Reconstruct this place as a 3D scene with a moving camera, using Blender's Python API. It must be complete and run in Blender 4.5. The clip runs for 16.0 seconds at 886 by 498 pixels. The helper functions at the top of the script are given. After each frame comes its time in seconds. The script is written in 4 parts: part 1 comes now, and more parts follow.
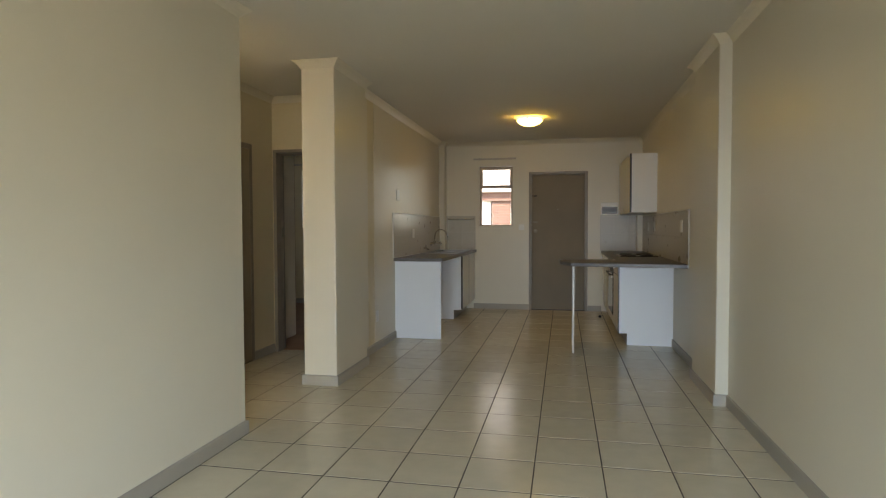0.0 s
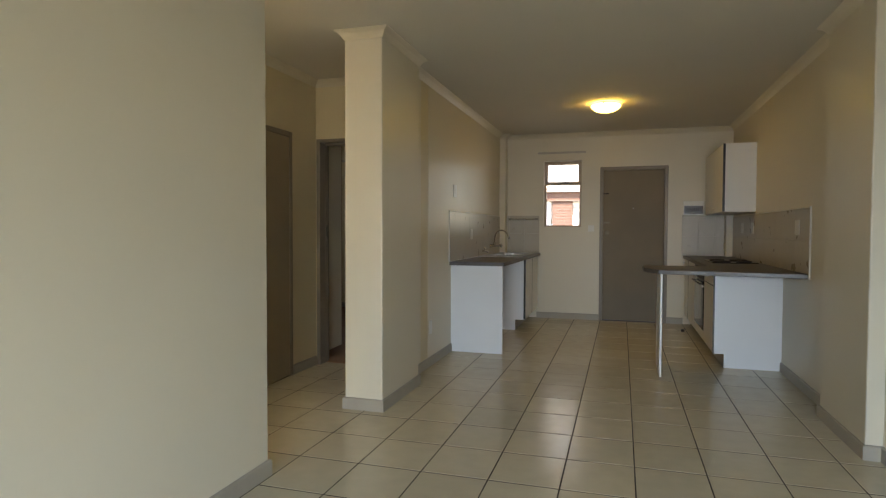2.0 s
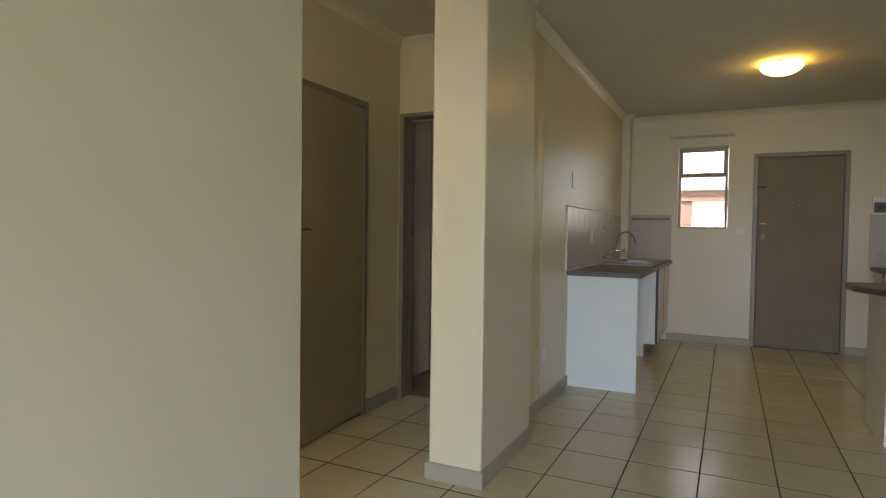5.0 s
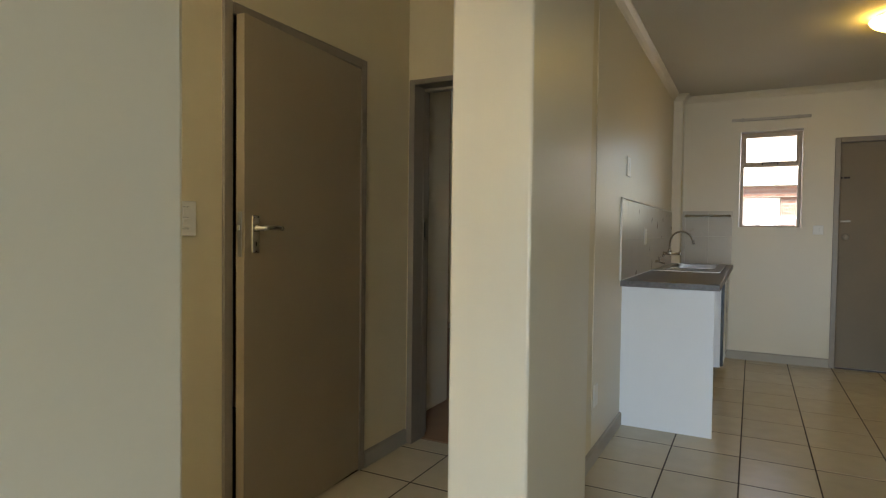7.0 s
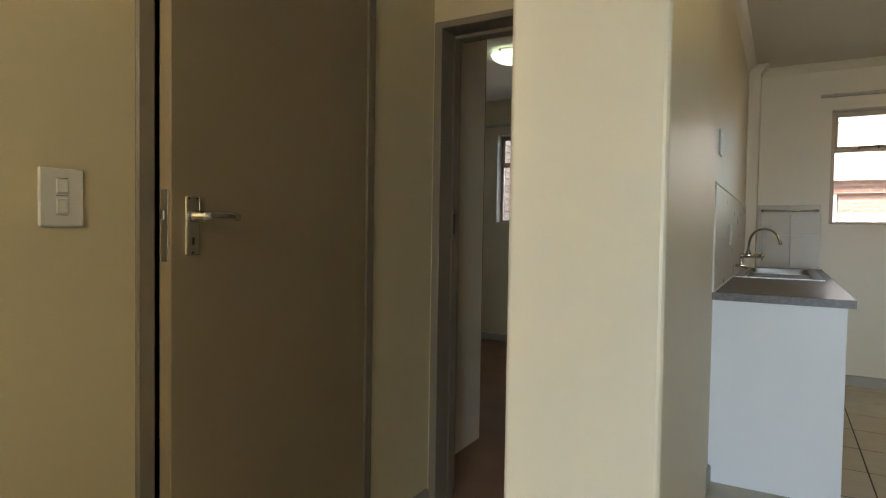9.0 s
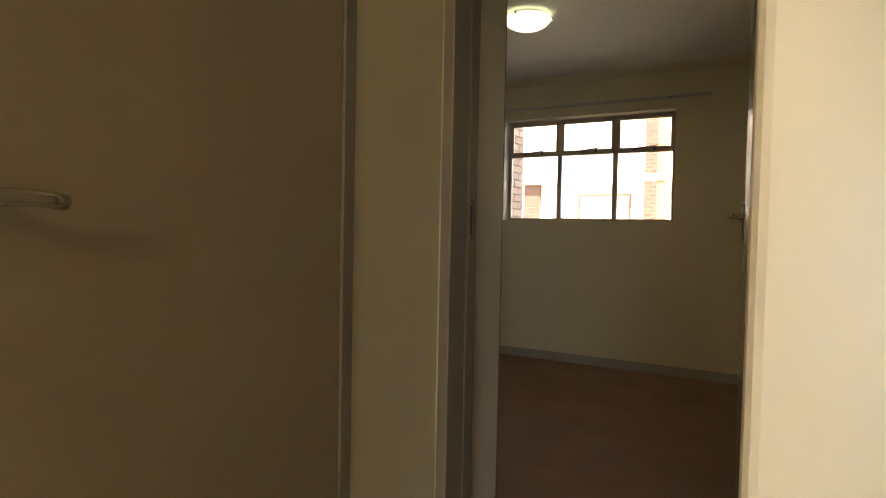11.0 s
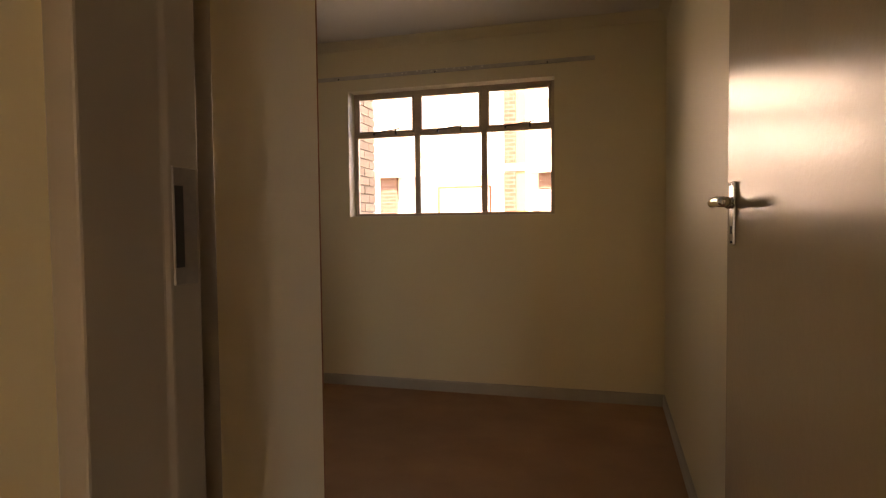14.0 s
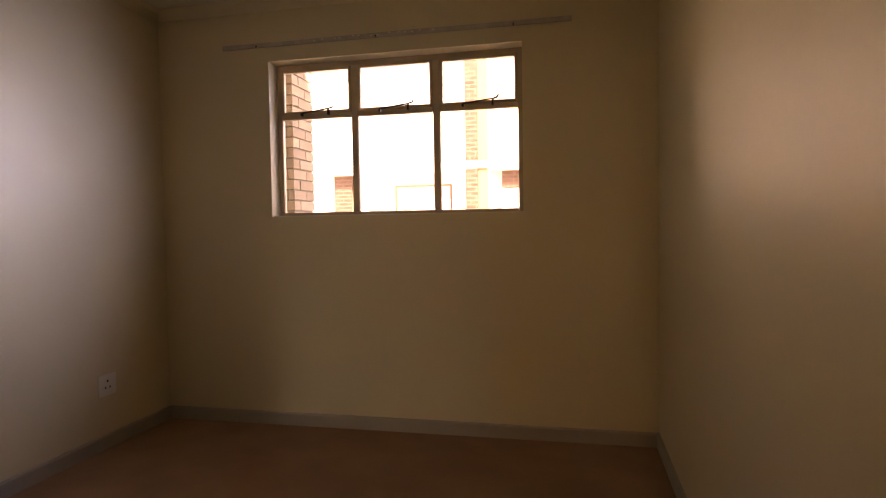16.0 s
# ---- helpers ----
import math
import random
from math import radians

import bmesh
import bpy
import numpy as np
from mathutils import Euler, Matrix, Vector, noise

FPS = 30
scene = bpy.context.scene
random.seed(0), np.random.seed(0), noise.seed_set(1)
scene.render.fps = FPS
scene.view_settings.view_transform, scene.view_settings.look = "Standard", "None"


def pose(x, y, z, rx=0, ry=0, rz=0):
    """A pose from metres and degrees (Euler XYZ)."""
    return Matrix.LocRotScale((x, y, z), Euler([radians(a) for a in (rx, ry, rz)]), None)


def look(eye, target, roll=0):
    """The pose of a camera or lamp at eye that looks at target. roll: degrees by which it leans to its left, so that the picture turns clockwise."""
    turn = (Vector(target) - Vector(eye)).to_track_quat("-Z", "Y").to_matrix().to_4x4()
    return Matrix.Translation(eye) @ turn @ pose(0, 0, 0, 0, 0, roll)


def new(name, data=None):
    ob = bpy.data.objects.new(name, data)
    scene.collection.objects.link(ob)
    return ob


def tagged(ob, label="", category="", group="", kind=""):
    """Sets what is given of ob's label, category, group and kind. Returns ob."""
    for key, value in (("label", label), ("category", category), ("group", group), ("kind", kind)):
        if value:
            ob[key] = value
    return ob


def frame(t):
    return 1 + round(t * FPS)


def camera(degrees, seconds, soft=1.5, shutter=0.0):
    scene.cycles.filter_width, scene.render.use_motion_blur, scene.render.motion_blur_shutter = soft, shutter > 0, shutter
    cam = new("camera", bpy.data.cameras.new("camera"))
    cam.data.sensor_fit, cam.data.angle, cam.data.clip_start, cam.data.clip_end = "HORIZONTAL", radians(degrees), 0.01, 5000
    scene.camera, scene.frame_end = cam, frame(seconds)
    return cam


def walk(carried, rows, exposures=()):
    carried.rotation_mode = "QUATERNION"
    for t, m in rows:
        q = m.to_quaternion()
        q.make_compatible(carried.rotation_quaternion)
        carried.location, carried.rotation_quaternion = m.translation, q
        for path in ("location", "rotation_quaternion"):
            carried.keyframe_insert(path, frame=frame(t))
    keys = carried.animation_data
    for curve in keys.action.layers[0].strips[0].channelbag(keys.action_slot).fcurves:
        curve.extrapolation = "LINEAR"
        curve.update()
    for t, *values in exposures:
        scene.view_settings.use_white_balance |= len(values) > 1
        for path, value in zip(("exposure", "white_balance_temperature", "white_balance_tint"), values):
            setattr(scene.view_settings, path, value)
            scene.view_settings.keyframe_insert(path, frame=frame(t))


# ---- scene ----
cam = camera(74.0, 16.0, soft=1.2)
PATH = [
    (0, (0.036, -0.378, 1.27), (-0.365, 1.58, 1.198), -0.2),
    (0.5, (-0.033, -0.205, 1.263), (-0.482, 1.742, 1.195), -0.2),
    (1, (-0.088, -0.018, 1.253), (-0.578, 1.92, 1.187), -0.0),
    (1.5, (-0.142, 0.169, 1.251), (-0.67, 2.097, 1.186), 0.2),
    (2, (-0.191, 0.35, 1.248), (-0.772, 2.262, 1.183), 0.2),
    (2.5, (-0.26, 0.527, 1.238), (-0.894, 2.423, 1.174), 0.5),
    (3, (-0.312, 0.682, 1.232), (-1.02, 2.551, 1.172), 0.5),
    (3.5, (-0.401, 0.867, 1.232), (-1.169, 2.712, 1.173), 0.6),
    (4, (-0.499, 1.076, 1.226), (-1.315, 2.901, 1.167), 0.7),
    (6.5, (-1.039, 2.091, 1.221), (-1.953, 3.868, 1.162), 0.7),
    (7, (-1.14, 2.313, 1.22), (-2.07, 4.083, 1.16), 0.7),
    (7.5, (-1.235, 2.491, 1.216), (-2.187, 4.249, 1.154), 0.8),
    (8, (-1.357, 2.682, 1.206), (-2.324, 4.431, 1.147), 0.8),
    (8.5, (-1.475, 2.863, 1.202), (-2.456, 4.605, 1.139), 0.9),
    (9, (-1.582, 3.04, 1.199), (-2.581, 4.771, 1.135), 0.9),
    (9.5, (-1.697, 3.204, 1.197), (-2.705, 4.93, 1.132), 0.9),
    (11.8, (-2.133, 3.914, 1.207), (-3.077, 5.676, 1.134), 0.6),
    (12, (-2.157, 3.976, 1.215), (-3.08, 5.749, 1.142), 0.1),
    (12.5, (-2.22, 4.142, 1.204), (-3.054, 5.958, 1.127), -0.1),
    (13, (-2.28, 4.335, 1.212), (-2.979, 6.207, 1.134), -0.2),
    (13.5, (-2.343, 4.532, 1.222), (-2.953, 6.435, 1.142), -0.5),
    (14, (-2.388, 4.77, 1.227), (-2.934, 6.692, 1.145), -0.6),
    (14.5, (-2.409, 5.017, 1.229), (-2.919, 6.949, 1.147), -0.6),
    (15, (-2.441, 5.229, 1.233), (-2.929, 7.167, 1.149), -0.7),
    (15.5, (-2.48, 5.409, 1.236), (-2.943, 7.353, 1.15), -0.8),
    (16, (-2.494, 5.572, 1.222), (-2.921, 7.524, 1.143), -0.9),
]
walk(cam, [(t, look(eye, target, roll)) for t, eye, target, roll in PATH],
     exposures=[(0.0, 2.60, 6700, 17), (4.0, 2.67, 6650, 16), (9.5, 2.86, 6450, 14), (10.8, 3.05, 7400, 18), (11.8, 3.6, 9000, 27), (12.6, 3.75, 9300, 32), (14.0, 3.40, 9700, 37), (15.0, 3.42, 10300, 41), (16.0, 3.27, 10600, 44)])

# ---- world, sun, large lights ----
world = bpy.data.worlds.new("sky")
scene.world = world
world.use_nodes = True
sky = world.node_tree.nodes.new("ShaderNodeTexSky")
sky.sky_type, sky.sun_disc = "NISHITA", False
sky.sun_elevation, sky.sun_rotation = radians(47), radians(123)
world.node_tree.links.new(sky.outputs["Color"], world.node_tree.nodes["Background"].inputs["Color"])
world.node_tree.nodes["Background"].inputs["Strength"].default_value = 0.15

sun = new("sun", bpy.data.lights.new("sun", "SUN"))
sun.data.energy, sun.data.angle, sun.data.color = 5.0, radians(0.5), (1.0, 0.93, 0.82)
# high from the side and behind the flat: the house across the yard lies in sun
sun.matrix_world = look((8.5, -5.5, 11.0), (0, 0, 0))

door_light = new("daylight_in_balcony_door", bpy.data.lights.new("daylight_in_balcony_door", "AREA"))
door_light.data.shape, door_light.data.size, door_light.data.size_y = "RECTANGLE", 2.0, 2.05
door_light.data.energy, door_light.data.color = 37.0, (0.58, 0.79, 1.0)
door_light.data.spread = radians(126)
door_light.matrix_world = look((0.10, -2.62, 1.07), (0.10, 1.6, -4.0))

# the open sky to one side of the yard, let in slantwise through the bedroom window
bedroom_light = new("daylight_in_bedroom_window", bpy.data.lights.new("daylight_in_bedroom_window", "AREA"))
bedroom_light.data.shape, bedroom_light.data.size, bedroom_light.data.size_y = "RECTANGLE", 1.3, 0.8
bedroom_light.data.energy, bedroom_light.data.color = 1.05, (0.38, 0.56, 1.0)
bedroom_light.data.spread = radians(78)
bedroom_light.matrix_world = look((-3.52, 8.93, 1.765), (-3.52 - 0.74, 8.93 - 0.62, 1.765 - 0.17))


# ---- materials ----
def material(name, colour, rough=0.5, metal=0.0, dark=None, scale=6.0, fine=120.0, bump=0.1, rough_vary=0.08,
             spread=0.12, per_piece=0.0, spec=0.5, coat=0.0):
    """Paint or stone with slow stains, fine grain and relief, in metres."""
    m = bpy.data.materials.new(name)
    m.use_nodes = True
    n, l = m.node_tree.nodes, m.node_tree.links
    b = n["Principled BSDF"]
    b.inputs["Metallic"].default_value = metal
    b.inputs["Specular IOR Level"].default_value = spec
    b.inputs["Coat Weight"].default_value = coat
    tc = n.new("ShaderNodeTexCoord")
    geo = n.new("ShaderNodeNewGeometry")
    slow, grain = n.new("ShaderNodeTexNoise"), n.new("ShaderNodeTexNoise")
    for tex, s, d in ((slow, scale, 4), (grain, fine, 3)):
        tex.inputs["Scale"].default_value, tex.inputs["Detail"].default_value = s, d
        l.new(geo.outputs["Position"], tex.inputs["Vector"])
    mix = n.new("ShaderNodeMix")
    mix.data_type = "RGBA"
    d = dark or tuple(c * (1 - spread) for c in colour)
    mix.inputs["A"].default_value, mix.inputs["B"].default_value = (*d, 1), (*colour, 1)
    add = n.new("ShaderNodeMath")
    add.operation = "MULTIPLY_ADD"
    add.inputs[1].default_value, add.inputs[2].default_value = 0.35, 0.0
    l.new(grain.outputs["Fac"], add.inputs[0])
    ramp = n.new("ShaderNodeMapRange")
    ramp.inputs["From Min"].default_value, ramp.inputs["From Max"].default_value = 0.3, 0.7
    l.new(slow.outputs["Fac"], ramp.inputs["Value"])
    tot = n.new("ShaderNodeMath")
    tot.operation = "MULTIPLY_ADD"
    tot.inputs[1].default_value = 0.75
    l.new(ramp.outputs["Result"], tot.inputs[0])
    l.new(add.outputs[0], tot.inputs[2])
    l.new(tot.outputs[0], mix.inputs["Factor"])
    col = mix.outputs["Result"]
    if per_piece:
        info = n.new("ShaderNodeObjectInfo")
        hsv = n.new("ShaderNodeHueSaturation")
        mr = n.new("ShaderNodeMapRange")
        mr.inputs["To Min"].default_value, mr.inputs["To Max"].default_value = 1 - per_piece, 1 + per_piece
        l.new(info.outputs["Random"], mr.inputs["Value"])
        l.new(mr.outputs["Result"], hsv.inputs["Value"])
        l.new(col, hsv.inputs["Color"])
        col = hsv.outputs["Color"]
    l.new(col, b.inputs["Base Color"])
    rr = n.new("ShaderNodeMapRange")
    rr.inputs["To Min"].default_value, rr.inputs["To Max"].default_value = rough - rough_vary, rough + rough_vary
    l.new(slow.outputs["Fac"], rr.inputs["Value"])
    l.new(rr.outputs["Result"], b.inputs["Roughness"])
    if bump:
        bp = n.new("ShaderNodeBump")
        bp.inputs["Strength"].default_value, bp.inputs["Distance"].default_value = bump, 0.004
        l.new(grain.outputs["Fac"], bp.inputs["Height"])
        l.new(bp.outputs["Normal"], b.inputs["Normal"])
    return m


def glow(name, colour, strength):
    m = bpy.data.materials.new(name)
    m.use_nodes = True
    b = m.node_tree.nodes["Principled BSDF"]
    b.inputs["Base Color"].default_value = (*[min(1, c) for c in colour], 1)
    b.inputs["Roughness"].default_value = 0.25
    b.inputs["Emission Color"].default_value = (*colour, 1)
    b.inputs["Emission Strength"].default_value = strength
    return m


def clear_glass(name):
    """A thin pane: it lets light straight through and mirrors a little, more at a slant."""
    m = bpy.data.materials.new(name)
    m.use_nodes = True
    n, l = m.node_tree.nodes, m.node_tree.links
    n.remove(n["Principled BSDF"])
    thin, shine, mix, fres = n.new("ShaderNodeBsdfTransparent"), n.new("ShaderNodeBsdfGlossy"), n.new("ShaderNodeMixShader"), n.new("ShaderNodeFresnel")
    thin.inputs["Color"].default_value = (0.95, 0.96, 0.95, 1)
    shine.inputs["Roughness"].default_value, fres.inputs["IOR"].default_value = 0.01, 1.45
    l.new(fres.outputs[0], mix.inputs[0]), l.new(thin.outputs[0], mix.inputs[1]), l.new(shine.outputs[0], mix.inputs[2])
    l.new(mix.outputs[0], n["Material Output"].inputs["Surface"])
    return m


wall_paint = material("cream_wall_paint", (0.66, 0.60, 0.465), 0.37, scale=1.3, fine=70, bump=0.04, spread=0.05, spec=0.5)
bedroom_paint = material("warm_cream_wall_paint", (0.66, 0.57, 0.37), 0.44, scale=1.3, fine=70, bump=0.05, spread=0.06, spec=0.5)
ceiling_paint = material("ceiling_paint", (0.68, 0.64, 0.55), 0.8, scale=1.0, fine=60, bump=0.15, spread=0.06, spec=0.2)
skirting_paint = material("grey_skirting_paint", (0.37, 0.33, 0.265), 0.45, scale=5, spread=0.15)
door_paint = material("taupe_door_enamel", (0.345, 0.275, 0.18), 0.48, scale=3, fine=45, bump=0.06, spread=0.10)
# darker copy of door_paint: the front door's dimmer light put into its colour
shaded_door_paint = material("shaded_door_enamel", (0.215, 0.172, 0.112), 0.58, scale=2.5, fine=45, bump=0.08, spread=0.16)
frame_paint = material("taupe_frame_enamel", (0.25, 0.21, 0.16), 0.4, scale=4, fine=60, bump=0.05, spread=0.14)
cream_enamel = material("cream_door_enamel", (0.50, 0.42, 0.30), 0.20, scale=4, fine=55, bump=0.12, spread=0.05, spec=0.7, rough_vary=0.04)
floor_tile = material("cream_floor_tile", (0.59, 0.525, 0.385), 0.22, scale=9, fine=160, bump=0.02, spread=0.10, per_piece=0.05, rough_vary=0.06)
grout = material("dark_floor_grout", (0.045, 0.03, 0.02), 0.9, scale=20, bump=0.3, spread=0.4)
wall_tile = material("beige_wall_tile", (0.43, 0.385, 0.30), 0.3, scale=8, fine=60, bump=0.02, spread=0.08, per_piece=0.03)
wall_grout = material("pale_wall_grout", (0.60, 0.56, 0.46), 0.9, scale=20, bump=0.2)
melamine = material("white_melamine", (0.80, 0.80, 0.80), 0.35, scale=3, fine=80, bump=0.0, spread=0.03, rough_vary=0.02)
cream_melamine = material("cream_melamine", (0.74, 0.72, 0.67), 0.32, scale=3, fine=80, bump=0.0, spread=0.03, rough_vary=0.02)
worktop_stone = material("grey_brown_laminate", (0.145, 0.125, 0.11), 0.38, dark=(0.06, 0.05, 0.045), scale=45, fine=220, bump=0.04)
steel = material("brushed_steel", (0.38, 0.37, 0.35), 0.36, 1.0, scale=12, bump=0.02, spread=0.08)
chrome = material("chrome", (0.75, 0.74, 0.72), 0.14, 1.0, scale=20, bump=0, spread=0.05, rough_vary=0.05)
black_edge = material("black_plastic", (0.012, 0.011, 0.010), 0.4, scale=10, bump=0.02)
white_plastic = material("white_plastic", (0.72, 0.70, 0.64), 0.35, scale=10, bump=0, spread=0.04)
window_paint = material("brown_window_enamel", (0.50, 0.39, 0.27), 0.4, scale=8, fine=70, bump=0.1, spread=0.25)
iron = material("dark_iron", (0.05, 0.04, 0.035), 0.45, 0.6, scale=20, bump=0.1)
carpet = material("brown_carpet", (0.37, 0.23, 0.14), 0.95, dark=(0.27, 0.16, 0.10), scale=3, fine=420, bump=0.6, spec=0.1)
raw_wood = material("reddish_wood_edge", (0.30, 0.11, 0.04), 0.6, scale=8, fine=140, bump=0.2, spread=0.35)
buff_brick = material("buff_brick", (0.35, 0.275, 0.215), 0.85, dark=(0.26, 0.195, 0.15), scale=11, fine=120, bump=0.5, per_piece=0.2, spec=0.2)
mortar = material("mortar", (0.13, 0.115, 0.10), 0.95, scale=15, bump=0.4)
white_render = material("white_house_render", (0.84, 0.80, 0.71), 0.8, scale=1.5, fine=50, bump=0.2, spread=0.08)
pale_render = material("ochre_house_render", (0.42, 0.24, 0.13), 0.8, scale=1.5, fine=50, bump=0.2, spread=0.1)
paving = material("yard_paving", (0.42, 0.39, 0.34), 0.9, scale=2, fine=40, bump=0.4, spread=0.3)
rail_paint = material("faded_rail_paint", (0.52, 0.48, 0.41), 0.6, scale=14, fine=60, bump=0.1, spread=0.3)
lace = material("pale_curtain", (0.62, 0.64, 0.70), 0.9, scale=6, bump=0.2)
glass = clear_glass("window_glass")


def brick_material():
    """Courses of face brick for walls seen far off, on the wall's own metres."""
    m = bpy.data.materials.new("far_face_brick")
    m.use_nodes = True
    n, l = m.node_tree.nodes, m.node_tree.links
    geo, sep, com, tex = n.new("ShaderNodeNewGeometry"), n.new("ShaderNodeSeparateXYZ"), n.new("ShaderNodeCombineXYZ"), n.new("ShaderNodeTexBrick")
    l.new(geo.outputs["Position"], sep.inputs[0])
    l.new(sep.outputs["X"], com.inputs["X"]), l.new(sep.outputs["Z"], com.inputs["Y"])
    l.new(com.outputs[0], tex.inputs["Vector"])
    tex.inputs["Scale"].default_value, tex.inputs["Brick Width"].default_value, tex.inputs["Row Height"].default_value, tex.inputs["Mortar Size"].default_value = 1, 0.232, 0.0855, 0.012
    tex.inputs["Color1"].default_value, tex.inputs["Color2"].default_value, tex.inputs["Mortar"].default_value = (0.17, 0.085, 0.058, 1), (0.12, 0.058, 0.038, 1), (0.18, 0.145, 0.12, 1)
    b = n["Principled BSDF"]
    b.inputs["Roughness"].default_value = 0.9
    l.new(tex.outputs["Color"], b.inputs["Base Color"])
    bp = n.new("ShaderNodeBump")
    bp.inputs["Strength"].default_value, bp.inputs["Distance"].default_value = 0.4, 0.01
    l.new(tex.outputs["Fac"], bp.inputs["Height"]), l.new(bp.outputs["Normal"], b.inputs["Normal"])
    return m


brick_wall = brick_material()
dark_glass = material("dark_oven_glass", (0.015, 0.014, 0.013), 0.06, scale=5, bump=0)
warm_lamp = glow("warm_lamp_glass", (1.0, 0.64, 0.10), 3.6)
# glow for the added passage light; tuned to lift the passage
passage_fill_glow = glow("passage_fill_glass", (1.0, 0.91, 0.68), 22.5)
cool_lamp = glow("cool_lamp_glass", (0.85, 1.0, 0.76), 0.24)


# ---- building blocks ----
def boxes(spec, bevel=0.0, segments=1):
    """A bmesh of axis-aligned boxes (x0, x1, y0, y1, z0, z1)."""
    bm = bmesh.new()
    for x0, x1, y0, y1, z0, z1 in spec:
        v = [bm.verts.new(p) for p in ((x0, y0, z0), (x1, y0, z0), (x1, y1, z0), (x0, y1, z0), (x0, y0, z1), (x1, y0, z1), (x1, y1, z1), (x0, y1, z1))]
        for q in ((3, 2, 1, 0), (4, 5, 6, 7), (0, 1, 5, 4), (1, 2, 6, 5), (2, 3, 7, 6), (3, 0, 4, 7)):
            bm.faces.new([v[i] for i in q])
    if bevel:
        bmesh.ops.bevel(bm, geom=bm.edges[:], offset=bevel, segments=segments, affect="EDGES", profile=0.5, clamp_overlap=True)
    return bm


def mesh_of(bm, name, mat, smooth=False):
    bmesh.ops.recalc_face_normals(bm, faces=bm.faces[:])
    me = bpy.data.meshes.new(name)
    bm.to_mesh(me)
    bm.free()
    me.materials.append(mat)
    if smooth:
        for p in me.polygons:
            p.use_smooth = True
    return me


def part(name, bm, mat, parent=None, label="", smooth=False):
    ob = new(name, mesh_of(bm, name, mat, smooth))
    if parent:
        ob.parent = parent
        ob.matrix_parent_inverse = parent.matrix_basis.inverted()
    return tagged(ob, label)


def thing(name, place, label, category, group="", kind="", turn=0):
    ob = new(name)
    ob.matrix_basis = pose(*place, 0, 0, turn)
    ob.empty_display_size = 0.1
    return tagged(ob, label, category, group, kind)


def setting(name, bm, mat, label, category):
    return tagged(part(name, bm, mat), label, category, kind="structure")


def local(parent, ob):
    """Let ob, built round its parent's origin, sit in the parent's own axes."""
    ob.matrix_parent_inverse = Matrix()
    return ob


def sweep(path, profile, closed=False):
    """A moulding along a line of corners in plan, the room on its left: profile of (out from the wall, height)."""
    bm = bmesh.new()
    pts = [Vector(p) for p in path]
    n = len(pts)
    rings = []
    for i, p in enumerate(pts):
        a = pts[i - 1] if i or closed else None
        b = pts[(i + 1) % n] if i < n - 1 or closed else None
        da = (p - a).normalized() if a is not None else (b - p).normalized()
        db = (b - p).normalized() if b is not None else da
        na, nb = Vector((-da.y, da.x)), Vector((-db.y, db.x))
        m = (na + nb)
        m = m / max(m.dot(na), 0.2) if m.length > 0.01 else na
        rings.append([bm.verts.new((p.x + m.x * d, p.y + m.y * d, z)) for d, z in profile])
    for i in range(n if closed else n - 1):
        r, s = rings[i], rings[(i + 1) % n]
        for j in range(len(profile) - 1):
            bm.faces.new((r[j], s[j], s[j + 1], r[j + 1]))
    if not closed:
        for r in (rings[0], rings[-1]):
            if len(r) > 2:
                bm.faces.new(r)
    return bm


def lathe(profile, steps=32, axis="z", at=(0, 0, 0)):
    """A turned shape: profile of (radius, height)."""
    bm = bmesh.new()
    rings = []
    for r, h in profile:
        ring = []
        for k in range(steps):
            a = 2 * math.pi * k / steps
            c, s = r * math.cos(a), r * math.sin(a)
            p = {"z": (c, s, h), "y": (c, h, s), "x": (h, c, s)}[axis]
            ring.append(bm.verts.new((p[0] + at[0], p[1] + at[1], p[2] + at[2])))
        rings.append(ring)
    for a, b in zip(rings, rings[1:]):
        for k in range(steps):
            bm.faces.new((a[k], a[(k + 1) % steps], b[(k + 1) % steps], b[k]))
    for ring in (rings[0], rings[-1]):
        bm.faces.new(ring)
    return bm


def tube(points, radius, steps=10, taper=1.0):
    """A round bar along a line of points."""
    bm = bmesh.new()
    pts = [Vector(p) for p in points]
    rings = []
    for i, p in enumerate(pts):
        d = (pts[min(i + 1, len(pts) - 1)] - pts[max(i - 1, 0)]).normalized()
        u = d.cross(Vector((0.13, 0.31, 0.94))).normalized()
        w = d.cross(u)
        r = radius * (1 + (taper - 1) * i / max(1, len(pts) - 1))
        rings.append([bm.verts.new(p + r * (math.cos(2 * math.pi * k / steps) * u + math.sin(2 * math.pi * k / steps) * w)) for k in range(steps)])
    for a, b in zip(rings, rings[1:]):
        for k in range(steps):
            bm.faces.new((a[k], a[(k + 1) % steps], b[(k + 1) % steps], b[k]))
    bm.faces.new(rings[0]), bm.faces.new(rings[-1])
    return bm


def slab(outline, z0, z1, bevel=0.0):
    """A flat board of any outline in plan."""
    bm = bmesh.new()
    low = [bm.verts.new((x, y, z0)) for x, y in outline]
    top = [bm.verts.new((x, y, z1)) for x, y in outline]
    n = len(outline)
    bm.faces.new(low[::-1]), bm.faces.new(top)
    for i in range(n):
        bm.faces.new((low[i], low[(i + 1) % n], top[(i + 1) % n], top[i]))
    if bevel:
        bmesh.ops.bevel(bm, geom=bm.edges[:], offset=bevel, segments=2, affect="EDGES", profile=0.5, clamp_overlap=True)
    return bm


